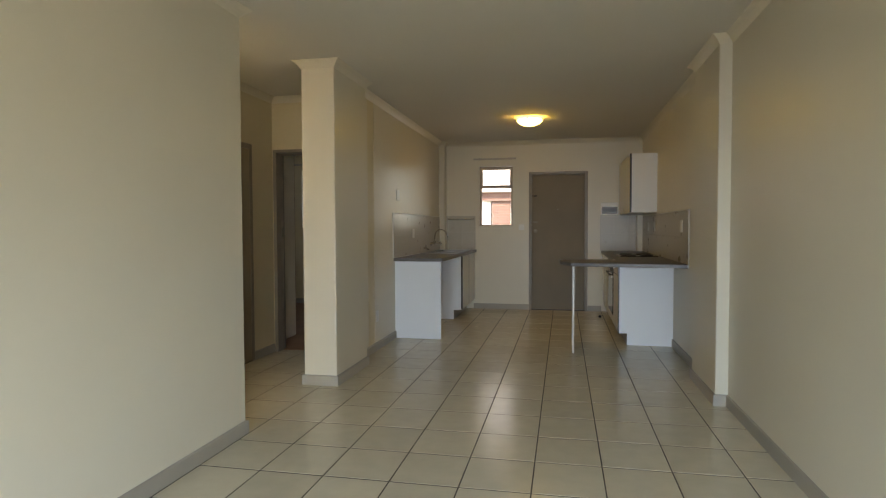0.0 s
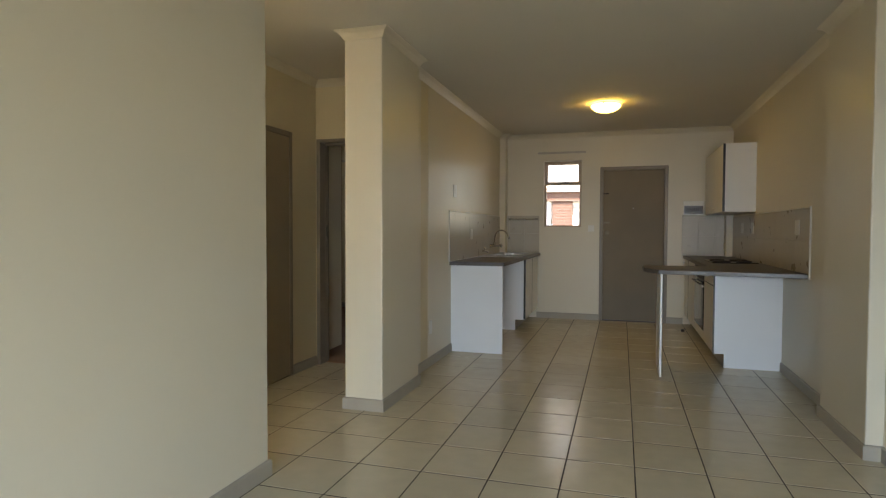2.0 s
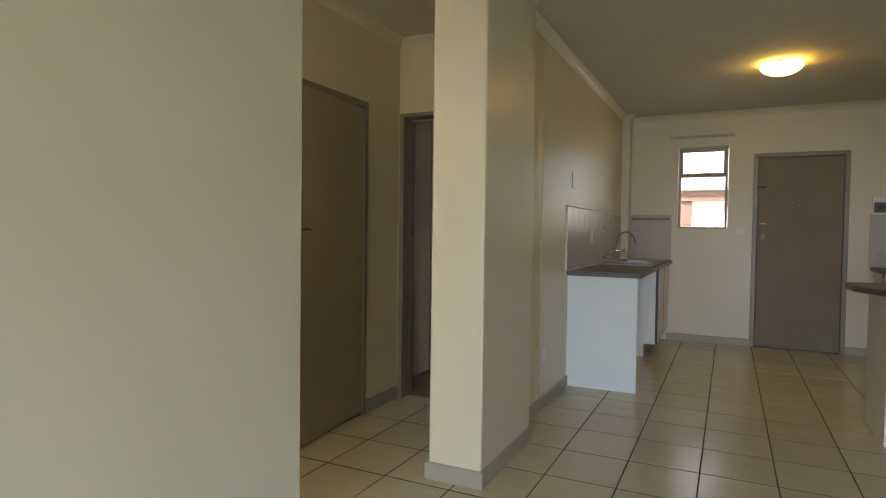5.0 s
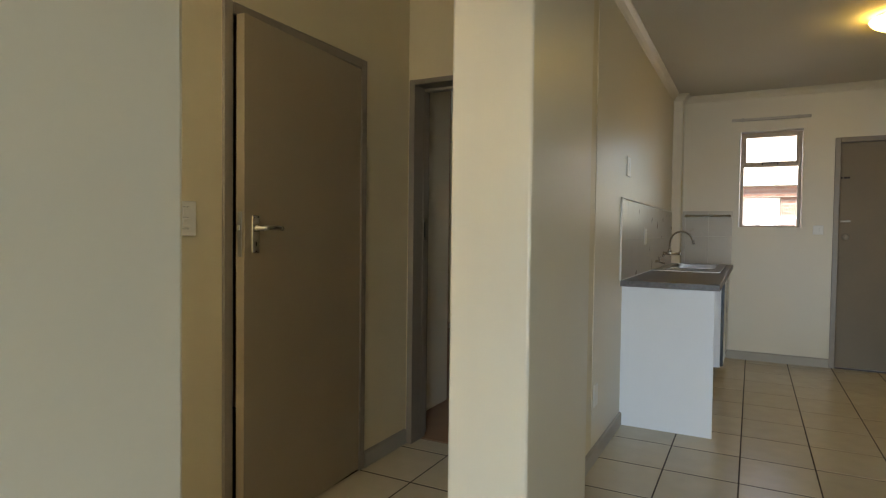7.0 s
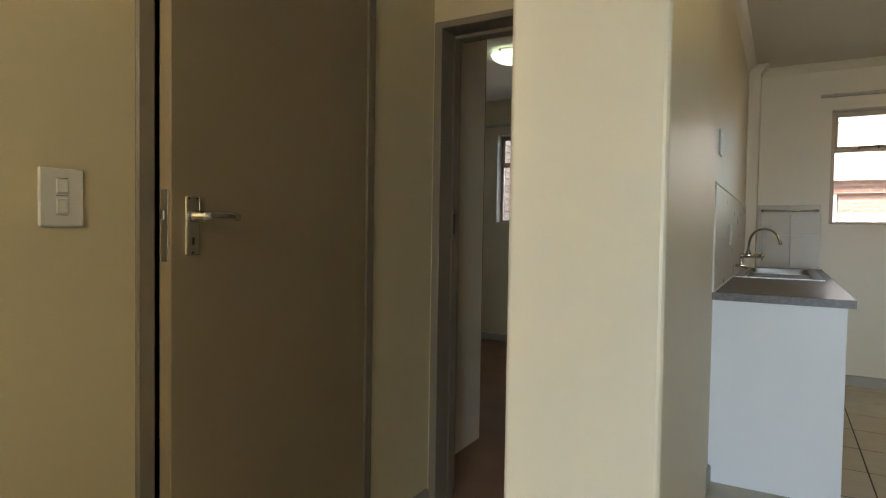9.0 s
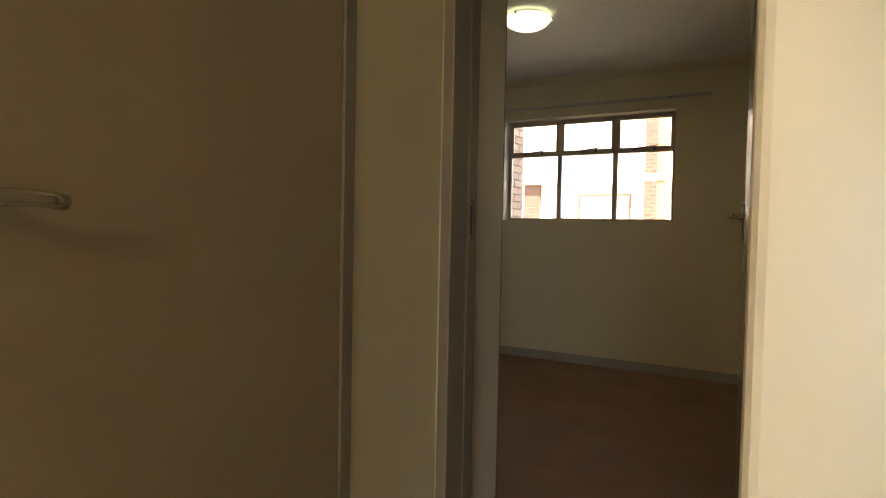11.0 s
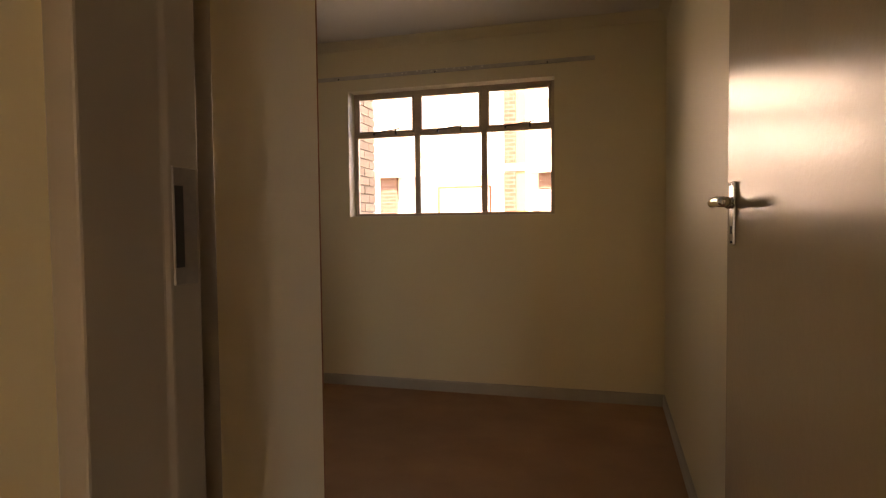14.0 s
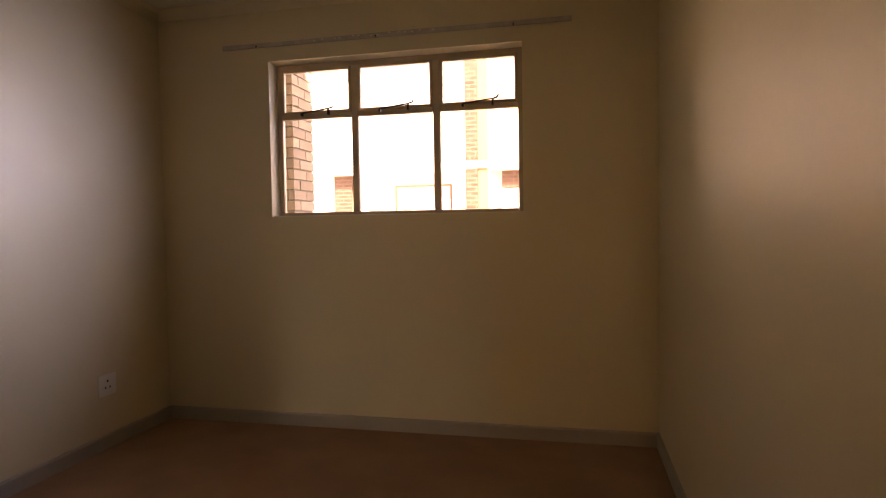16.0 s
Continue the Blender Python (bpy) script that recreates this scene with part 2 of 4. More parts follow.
# ---- the plan, in metres ----
H = 2.60                       # ceiling
NEAR_L, RIGHT = -1.89, 1.18    # living room's side walls
KIT_L, KIT_Y = -1.865, 8.77    # kitchen's left and end walls
PASS_L, PASS_Y = -2.885, 5.195  # passage's left wall, wall of the bedroom door
BED_R, BED_L, BED_Y, BED_S = -2.035, -5.05, 8.89, 5.395
OUT_Y = 9.06
D2 = (-2.875, -1.965)          # bedroom door frame
PD = (3.865, 4.774)            # passage door frame
KW = (-1.262, -0.735, 1.29, 2.225)   # kitchen window opening
BW = (-4.292, -2.755, 1.29, 2.237)   # bedroom window opening
FD = (-0.486, 0.396)           # front door frame
FD_H, DOOR_H = 2.12, 2.07

# walls
setting("wall_living_left", boxes([(-2.01, NEAR_L, -2.6, 2.91, 0, H)], 0.008, 2), wall_paint, "cream plastered living room wall ending at the passage", "wall")
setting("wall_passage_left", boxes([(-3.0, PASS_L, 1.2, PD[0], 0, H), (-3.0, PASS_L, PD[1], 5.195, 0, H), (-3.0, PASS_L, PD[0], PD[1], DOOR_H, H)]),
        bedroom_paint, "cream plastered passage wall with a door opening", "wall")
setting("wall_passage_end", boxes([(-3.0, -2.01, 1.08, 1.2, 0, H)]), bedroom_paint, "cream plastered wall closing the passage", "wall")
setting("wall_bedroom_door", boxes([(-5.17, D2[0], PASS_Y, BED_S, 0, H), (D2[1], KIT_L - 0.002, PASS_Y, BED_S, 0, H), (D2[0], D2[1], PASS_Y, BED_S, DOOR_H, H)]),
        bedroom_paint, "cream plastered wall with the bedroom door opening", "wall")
setting("wall_kitchen_left", boxes([(-1.965, KIT_L, 4.7, PASS_Y, 0, H), (-1.950, KIT_L, BED_S, OUT_Y, 0, H)]), wall_paint,
        "cream plastered wall between kitchen and bedroom", "wall")
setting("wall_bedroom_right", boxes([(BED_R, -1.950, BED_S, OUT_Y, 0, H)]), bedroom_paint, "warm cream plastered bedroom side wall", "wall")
setting("pier_left", boxes([(-2.025, -1.745, 4.045, 4.80, 0, H)], 0.010, 3), wall_paint, "cream plastered pier at the passage mouth", "pier")
setting("pier_right", boxes([(1.095, RIGHT + 0.05, 4.06, 4.83, 0, H)], 0.008, 2), wall_paint, "shallow cream plastered pier on the living room wall", "pier")
setting("wall_right", boxes([(RIGHT, 1.33, -2.6, OUT_Y, 0, H)]), wall_paint, "long cream plastered living room and kitchen wall", "wall")


def wall_with_hole(y0, y1, x0, x1, holes):
    out, x = [], x0
    for a, b, z0, z1 in holes:
        out.append((x, a, y0, y1, 0, H))
        if z0 > 0:
            out.append((a, b, y0, y1, 0, z0))
        out.append((a, b, y0, y1, z1, H))
        x = b
    return out + [(x, x1, y0, y1, 0, H)]


setting("wall_kitchen_end", boxes(wall_with_hole(KIT_Y, OUT_Y, KIT_L, RIGHT, [KW, (*FD, 0, FD_H)])), wall_paint,
        "cream plastered kitchen end wall with window and front door", "wall")
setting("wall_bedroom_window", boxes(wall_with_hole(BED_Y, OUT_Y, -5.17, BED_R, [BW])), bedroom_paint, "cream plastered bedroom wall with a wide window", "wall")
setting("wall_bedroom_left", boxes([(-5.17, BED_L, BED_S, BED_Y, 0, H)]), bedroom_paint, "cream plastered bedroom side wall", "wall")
setting("wall_south", boxes(wall_with_hole(-2.75, -2.6, -2.01, 1.33, [(-0.9, 1.1, 0, 2.1)])), wall_paint, "cream plastered wall with the balcony door opening", "wall")
setting("wall_bathroom", boxes([(-4.7, -4.6, 3.1, PASS_Y, 0, H), (-4.7, -3.0, 3.0, 3.1, 0, H)]), wall_paint, "plain walls of the closed room behind the passage door", "wall")
setting("pipe_casing_left", boxes([(KIT_L, -1.775, 8.60, KIT_Y, 0.925, H)], 0.006, 2), wall_paint, "cream plastered pipe casing in the kitchen corner", "pipe casing")
setting("pipe_casing_right", boxes([(1.09, RIGHT, 8.64, KIT_Y, 0.915, 1.45)], 0.006, 2), wall_paint, "cream plastered pipe casing above the worktop", "pipe casing")
setting("ceiling", boxes([(-5.3, 1.4, -2.8, OUT_Y + 0.1, H, H + 0.2)]), ceiling_paint, "off-white plastered ceiling", "ceiling")

COVE = [(0.0, H - 0.060), (0.004, H - 0.055), (0.013, H - 0.040), (0.028, H - 0.022), (0.045, H - 0.010), (0.054, H - 0.005), (0.056, H)]
setting("cornice_living", sweep([(RIGHT, -2.6), (RIGHT, 4.06), (1.095, 4.06), (1.095, 4.83), (RIGHT, 4.83), (RIGHT, KIT_Y), (-1.775, KIT_Y), (-1.775, 8.60), (KIT_L, 8.60), (KIT_L, 4.80),
                                 (-1.745, 4.80), (-1.745, 4.045), (-2.025, 4.045), (-2.025, 4.80), (-1.965, 4.80), (-1.965, PASS_Y), (PASS_L, PASS_Y), (PASS_L, 1.2), (-2.01, 1.2),
                                 (-2.01, 2.91), (NEAR_L, 2.91), (NEAR_L, -2.6)], COVE, True), wall_paint, "cream-painted plaster cove cornice", "cornice")
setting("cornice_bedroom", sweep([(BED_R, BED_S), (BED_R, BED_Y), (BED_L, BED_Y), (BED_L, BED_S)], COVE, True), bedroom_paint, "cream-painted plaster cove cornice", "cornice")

SKIRT = [(0.0, 0.0), (0.014, 0.0), (0.014, 0.072), (0.010, 0.080), (0.0, 0.083)]
for run in ([(RIGHT, -2.6), (RIGHT, 4.06), (1.095, 4.06), (1.095, 4.83), (RIGHT, 4.83), (RIGHT, 6.185)],
            [(0.60, KIT_Y), (FD[1] + 0.002, KIT_Y)],
            [(FD[0] - 0.002, KIT_Y), (-1.345, KIT_Y)],
            [(KIT_L, 6.14), (KIT_L, 4.80), (-1.745, 4.80), (-1.745, 4.045), (-2.025, 4.045), (-2.025, 4.80), (-1.965, 4.80), (-1.965, PASS_Y - 0.01)],
            [(PASS_L, PASS_Y - 0.012), (PASS_L, PD[1] + 0.002)],
            [(PASS_L, PD[0] - 0.002), (PASS_L, 1.2), (-2.01, 1.2), (-2.01, 2.91), (NEAR_L, 2.91), (NEAR_L, -2.6)],
            [(BED_R, BED_S), (BED_R, BED_Y), (BED_L, BED_Y), (BED_L, BED_S), (-2.90, BED_S)]):
    setting("skirting", sweep(run, SKIRT), skirting_paint, "grey-painted skirting board along the wall", "skirting")

# floors
floor = setting("floor", boxes([(-3.0, 1.33, -2.75, PASS_Y + 0.1, -0.12, -0.0016), (-1.9, 1.33, PASS_Y + 0.1, OUT_Y, -0.12, -0.0016)]), grout,
                "cream ceramic tiled floor with dark joints", "floor")
setting("floor_bathroom", boxes([(-4.7, -3.0, 3.0, PASS_Y, -0.12, -0.0016)]), grout, "plain floor behind the passage door", "floor")
setting("floor_bedroom", boxes([(-5.17, -1.9, PASS_Y + 0.1, OUT_Y, -0.12, 0.004)]), carpet, "brown carpeted bedroom floor", "floor")


# ---- doors ----
def door_frame(parent, along, a, b, front, back, top, face=0.045):
    """Pressed steel frame round an opening, a to b along one axis, its depth from front to back."""
    def bx(u0, u1, z0, z1, d0=front, d1=back):
        d0, d1 = min(d0, d1), max(d0, d1)
        return (u0, u1, d0, d1, z0, z1) if along == "x" else (d0, d1, u0, u1, z0, z1)
    part("jamb", boxes([bx(a, a + face, 0, top)], 0.004), frame_paint, parent)
    part("jamb", boxes([bx(b - face, b, 0, top)], 0.004), frame_paint, parent)
    part("head", boxes([bx(a + face, b - face, top - face, top)], 0.004), frame_paint, parent)


def placed(ob, parent, m):
    """Stand a part, built round its own origin, at the world pose m."""
    ob.matrix_parent_inverse = parent.matrix_basis.inverted()
    ob.matrix_basis = m
    return ob


def lever_set(parent, side, m, cast=None, way=1):
    """Lever on a long plate at the world pose m; side: +1 or -1, which way along y it stands out. The origin is the spindle's foot."""
    s, cast = side, cast or chrome
    plate = placed(part("handle_plate", boxes([(-0.021, 0.021, min(0, s * 0.007), max(0, s * 0.007), -0.096, 0.049)], 0.005, 2), cast, parent, "chrome handle plate"), parent, m)
    rose = [(0.014, s * 0.006), (0.014, s * 0.016), (0.010, s * 0.020), (0.009, s * 0.048), (0.005, s * 0.052)]
    local(plate, part("spindle", lathe(rose, 16, "y"), cast, plate, "", True))
    bar = [(way * u, s * v, w) for u, v, w in ((-0.006, 0.044, 0.0), (0.02, 0.047, 0.001), (0.05, 0.048, 0.003), (0.085, 0.046, 0.002), (0.108, 0.042, -0.001))]
    local(plate, part("lever", tube(bar, 0.012, 14, 0.85), cast, plate, "chrome lever handle", True))
    local(plate, part("keyhole", boxes([(-0.0035, 0.0035, min(s * 0.0065, s * 0.0078), max(s * 0.0065, s * 0.0078), -0.070, -0.052)], 0.0015), black_edge, plate))
    for dx, dz in ((-0.012, 0.042), (0.012, 0.042), (0.0, -0.089)):
        local(plate, part("screw", lathe([(0.0035, s * 0.006), (0.0028, s * 0.0085)], 10, "y", (dx, 0, dz)), iron, plate))
    return plate


# passage door: pushed to but left slightly ajar
pd = thing("door_1", (PASS_L, 4.3, 0), "taupe-painted flush passage door standing slightly ajar", "door", kind="structure")
door_frame(pd, "y", PD[0], PD[1], PASS_L + 0.012, -3.02, DOOR_H)
PD_LEAF = pose(PASS_L - 0.033, PD[1] - 0.048, 0, 0, 0, 94.0)
placed(part("leaf", boxes([(-0.818, 0.0, -0.04, 0.0, 0.012, DOOR_H - 0.05)], 0.002), door_paint, pd), pd, PD_LEAF)
lever_set(pd, -1, PD_LEAF @ pose(-0.760, -0.04, 1.224))
placed(part("lock_faceplate", boxes([(-0.8205, -0.8175, -0.031, -0.009, 1.115, 1.285)], 0.001), steel, pd, "dull steel lock faceplate"), pd, PD_LEAF)
placed(part("latch", boxes([(-0.827, -0.820, -0.027, -0.013, 1.212, 1.236)], 0.002), chrome, pd), pd, PD_LEAF)
part("strike_plate", boxes([(-2.925, -2.880, PD[0] + 0.045, PD[0] + 0.048, 1.12, 1.28)], 0.001), steel, pd)

dull_steel = material("dull_painted_steel", (0.24, 0.21, 0.18), 0.5, 0.5, scale=30, bump=0.08, spread=0.25)

# bedroom door: wide open against the side wall
bd = thing("door_2", (-2.42, PASS_Y, 0), "taupe steel frame with a cream gloss door standing open", "door", kind="structure")
DY0, DY1, DB = PASS_Y - 0.012, BED_S + 0.008, 0.040
for x_out, x_in, x_stop, x_reb, y_stop in ((D2[0], D2[0] + 0.036, D2[0] + 0.039, D2[0] + 0.012, 5.338), (D2[1], D2[1] - 0.030, D2[1] - 0.058, D2[1] - 0.030, 5.398)):
    # rolled steel section: a shallow rebate to the passage, a stop, a deep rebate to the bedroom
    outline = [(x_out, DY0), (x_in, DY0), (x_in, 5.285), (x_stop, 5.290), (x_stop, y_stop), (x_reb, y_stop + 0.003), (x_reb, DY1), (x_out, DY1)]
    bm = slab(outline if x_out < -2.5 else outline[::-1], 0.0, DOOR_H)
    bmesh.ops.bevel(bm, geom=[e for e in bm.edges if abs(e.verts[0].co.z - e.verts[1].co.z) > 1], offset=0.003, segments=2, affect="EDGES", profile=0.5, clamp_overlap=True)
    part("jamb", bm, frame_paint, bd)
hx0, hx1 = D2[0] + 0.028, D2[1] - 0.032
part("head", boxes([(hx0, hx1, DY0, DY1, DOOR_H - 0.028, DOOR_H)], 0.003), frame_paint, bd)
part("head_stop", boxes([(hx0 + 0.012, hx1 - 0.028, 5.288, 5.338, DOOR_H - 0.045, DOOR_H - 0.029)], 0.003), frame_paint, bd)
BD_LEAF = pose(-2.030, BED_S + 0.016, 0, 0, 0, 93.2)
placed(part("leaf", boxes([(0.0, 0.892, 0.0, 0.04, 0.014, DOOR_H - 0.045)], 0.003), cream_enamel, bd, "cream gloss-painted door leaf"), bd, BD_LEAF)
placed(part("hinge_edge", boxes([(-0.003, 0.0, 0.0, 0.04, 0.014, DOOR_H - 0.045)]), frame_paint, bd, "grey-painted hinge edge"), bd, BD_LEAF)
for z in (0.25, 1.80):
    placed(part("hinge", lathe([(0.007, z), (0.007, z + 0.09)], 12, "z", (-0.002, 0.0, 0)), steel, bd), bd, BD_LEAF)
lever_set(bd, 1, BD_LEAF @ pose(0.828, 0.04, 1.270), way=-1)
part("strike_plate", boxes([(D2[0] + 0.0385, D2[0] + 0.0415, 5.294, 5.330, 1.165, 1.292)], 0.0008), dull_steel, bd, "dull steel strike plate")
part("strike_slot", boxes([(D2[0] + 0.041, D2[0] + 0.0422, 5.295, 5.308, 1.184, 1.272)]), black_edge, bd)

# front door
dull_metal = material("dull_worn_brass", (0.30, 0.27, 0.21), 0.42, 0.8, scale=30, bump=0.05, spread=0.2)
fd = thing("door_3", (-0.045, KIT_Y, 0), "closed taupe-painted flush front door with a peephole", "door", kind="structure")
door_frame(fd, "x", FD[0], FD[1], KIT_Y - 0.010, OUT_Y, FD_H, 0.045)
part("leaf", boxes([(FD[0] + 0.047, FD[1] - 0.047, KIT_Y + 0.012, KIT_Y + 0.055, 0.014, FD_H - 0.048)], 0.003), shaded_door_paint, fd)
part("stop", boxes([(FD[0] + 0.040, FD[0] + 0.062, KIT_Y + 0.057, KIT_Y + 0.075, 0.012, FD_H - 0.03), (FD[1] - 0.062, FD[1] - 0.040, KIT_Y + 0.057, KIT_Y + 0.075, 0.012, FD_H - 0.03), (FD[0] + 0.062, FD[1] - 0.062, KIT_Y + 0.057, KIT_Y + 0.075, FD_H - 0.062, FD_H - 0.03)]), frame_paint, fd)
part("threshold", boxes([(FD[0] + 0.047, FD[1] - 0.047, KIT_Y - 0.004, OUT_Y, -0.003, 0.010)], 0.002), iron, fd)
FY = KIT_Y + 0.012
part("peephole", lathe([(0.008, FY + 0.002), (0.008, FY - 0.003), (0.005, FY - 0.004)], 14, "y", (-0.045, 0, 1.550)), chrome, fd)
knob = part("lock_rose", lathe([(0.030, FY + 0.001), (0.030, FY - 0.006), (0.024, FY - 0.010), (0.012, FY - 0.011)], 24, "y", (-0.385, 0, 1.215)), dull_metal, fd, "round dull brass lock rose", True)
part("thumb_turn", boxes([(-0.397, -0.373, FY - 0.028, FY - 0.009, 1.207, 1.223)], 0.004, 2), dull_metal, knob)
part("bolt", boxes([(-0.430, -0.350, FY - 0.014, FY + 0.001, 1.345, 1.365)], 0.003), dull_metal, fd, "dull brass sliding bolt")
part("door_chain", boxes([(-0.415, -0.365, FY - 0.012, FY + 0.001, 1.745, 1.762)], 0.003), iron, fd, "dark door-chain holder")
part("chain_catch", boxes([(-0.437, -0.422, FY - 0.012, FY + 0.001, 1.745, 1.762)], 0.003), iron, fd)
part("strike", boxes([(-0.455, -0.440, FY - 0.004, FY + 0.001, 1.14, 1.30)], 0.001), iron, fd)

# side of the built-in bedroom cupboard beside the door frame
cd = thing("cupboard_side", (-3.052, BED_S + 0.012, 0.016), "cream cupboard side panel with a raw reddish wood edge", "cupboard", kind="structure")
CD = pose(-3.052, BED_S + 0.004, 0, 0, 0, 90.8)
placed(part("panel", boxes([(0.0, 0.632, -0.011, 0.011, 0.016, H - 0.10)], 0.001), material("cream_cupboard_paint", (0.76, 0.68, 0.53), 0.5, scale=2, fine=60, bump=0.08, spread=0.06), cd), cd, CD)
placed(part("wood_edge", boxes([(0.632, 0.640, -0.011, 0.011, 0.016, H - 0.10)], 0.0015), raw_wood, cd, "raw reddish wood edge strip"), cd, CD)


# ---- windows ----
def pane_of(parent, x0, x1, z0, z1, y):
    ob = part("pane", boxes([(x0, x1, y, y + 0.004, z0, z1)]), glass, parent)
    ob.visible_shadow = False
    return ob


def peg_stay(parent, x0, x1, y, z, rise=1.0):
    """Iron window stay: a bar on two pegs with a hooked end."""
    stay = part("window_stay", tube([(x0, y, z), (x0 + 0.01, y - 0.012, z + 0.006), (x1 - 0.03, y - 0.018, z + 0.006 + 0.018 * rise), (x1 - 0.008, y - 0.016, z + 0.006 + 0.024 * rise), (x1, y - 0.010, z + 0.008 + 0.038 * rise)], 0.005, 8), iron, parent, "dark iron window stay")
    for x in (x0 + 0.004, x1 - 0.035):
        part("peg", boxes([(x - 0.005, x + 0.005, y - 0.016, y + 0.014, z - 0.012, z + (0.006 if x < x0 + 0.02 else 0.006 + 0.018 * rise))], 0.002), iron, stay)


def steel_window(name, x0, x1, z0, z1, y, lights, transom, label):
    """Steel window of several lights: a fixed pane below and an opening sash above each."""
    w = thing(name, ((x0 + x1) / 2, y, z0), label, "window", kind="structure")
    t, d = 0.030, 0.034
    part("window_frame", boxes([(x0, x0 + t, y, y + d, z0, z1), (x1 - t, x1, y, y + d, z0, z1), (x0 + t, x1 - t, y, y + d, z0, z0 + t * 0.8), (x0 + t, x1 - t, y, y + d, z1 - t, z1)], 0.003), window_paint, w)
    edges = [x0 + (x1 - x0) * k / lights for k in range(lights + 1)]
    for e in edges[1:-1]:
        part("mullion", boxes([(e - 0.021, e + 0.021, y - 0.002, y + d + 0.002, z0 + t * 0.8, z1 - t)], 0.004), window_paint, w)
    for a, b in zip(edges, edges[1:]):
        a2, b2 = a + (t if a == x0 else 0.021), b - (t if b == x1 else 0.021)
        part("transom", boxes([(a2, b2, y, y + d, transom - 0.018, transom + 0.014)], 0.003), window_paint, w)
        zs = transom + 0.014
        sash = part("sash", boxes([(a2, a2 + 0.018, y - 0.006, y + 0.022, zs, z1 - t), (b2 - 0.018, b2, y - 0.006, y + 0.022, zs, z1 - t),
                                   (a2 + 0.018, b2 - 0.018, y - 0.006, y + 0.022, zs, zs + 0.016), (a2 + 0.018, b2 - 0.018, y - 0.006, y + 0.022, z1 - t - 0.018, z1 - t)], 0.002), window_paint, w)
        pane_of(sash, a2 + 0.016, b2 - 0.016, zs + 0.014, z1 - t - 0.016, y + 0.008)
        pane_of(w, a2 - 0.002, b2 + 0.002, z0 + t * 0.8 - 0.002, transom - 0.016, y + 0.014)
        m = (a2 + b2) / 2
        if lights > 1:
            peg_stay(w, m - 0.095, m + 0.12, y - 0.010, transom + 0.010)
        else:
            peg_stay(w, m - 0.075, m + 0.095, y - 0.010, transom + 0.012, 0.25)
    part("window_sill", boxes([(x0 - 0.01, x1 + 0.01, y - 0.09, y + 0.01, z0 - 0.012, z0 + 0.004)], 0.003), wall_paint, w)
    return w


steel_window("window_1", KW[0] + 0.003, KW[1] - 0.003, KW[2] + 0.004, KW[3] - 0.003, KIT_Y + 0.10, 1, 1.905, "narrow brown steel kitchen window in two panes")
steel_window("window_2", BW[0] + 0.003, BW[1] - 0.003, BW[2] + 0.004, BW[3] - 0.003, BED_Y + 0.10, 3, 1.915, "wide brown steel bedroom window in six panes")

# ---- curtain rails ----
br = thing("curtain_rail", (-3.53, BED_Y, 2.33), "faded flat curtain batten with flaking paint above the bedroom window", "curtain rail")
part("batten", boxes([(-4.595, -2.485, BED_Y - 0.009, BED_Y, 2.322, 2.352)], 0.003), rail_paint, br)
for x in (-4.36, -3.60, -2.80):
    part("screw_hook", tube([(x, BED_Y - 0.004, 2.334), (x, BED_Y - 0.018, 2.332), (x, BED_Y - 0.020, 2.322)], 0.004, 8), iron, br)
flakes = random.Random(4)
for k in range(14):
    x, z, w = -3.98 + 0.055 * k + flakes.uniform(-0.02, 0.02), 2.338 + flakes.uniform(-0.006, 0.008), flakes.uniform(0.006, 0.020)
    part("paint_flake", slab([(x, z), (x + w, z + flakes.uniform(-0.003, 0.003)), (x + w * 0.8, z + 0.009), (x + w * 0.2, z + 0.007)], 0.0, 0.0015), ceiling_paint, br).matrix_basis = pose(0, BED_Y - 0.009, 0, 90, 0, 0)
kr = thing("curtain_rail", (-1.0, KIT_Y, 2.33), "short painted-over curtain rail above the kitchen window", "curtain rail")
part("track", boxes([(-1.345, -0.68, KIT_Y - 0.018, KIT_Y - 0.004, 2.322, 2.350)], 0.004), rail_paint, kr)
for x in (-1.25, -0.78):
    part("bracket", boxes([(x - 0.010, x + 0.010, KIT_Y - 0.020, KIT_Y, 2.318, 2.354)], 0.003), rail_paint, kr)


# ---- lamps ----
def dome_lamp(place, lit, label, tint):
    lamp = thing("ceiling_lamp", place, label, "ceiling lamp")
    x, y, z = place
    part("base_plate", lathe([(0.11, z), (0.115, z - 0.012), (0.10, z - 0.028)], 36, "z", (x, y, 0)), white_plastic, lamp)
    bowl = [(0.150, z - 0.026), (0.153, z - 0.032), (0.145, z - 0.048), (0.124, z - 0.068), (0.094, z - 0.084), (0.055, z - 0.095), (0.012, z - 0.099)]
    part("glass_bowl", lathe(bowl, 40, "z", (x, y, 0)), lit, lamp, tint, True)
    for k in range(3):
        a = 2 * math.pi * k / 3 + 0.4
        part("clip", lathe([(0.008, z - 0.040), (0.008, z - 0.018), (0.004, z - 0.014)], 10, "z", (x + 0.155 * math.cos(a), y + 0.155 * math.sin(a), 0)), chrome, lamp)
    return lamp


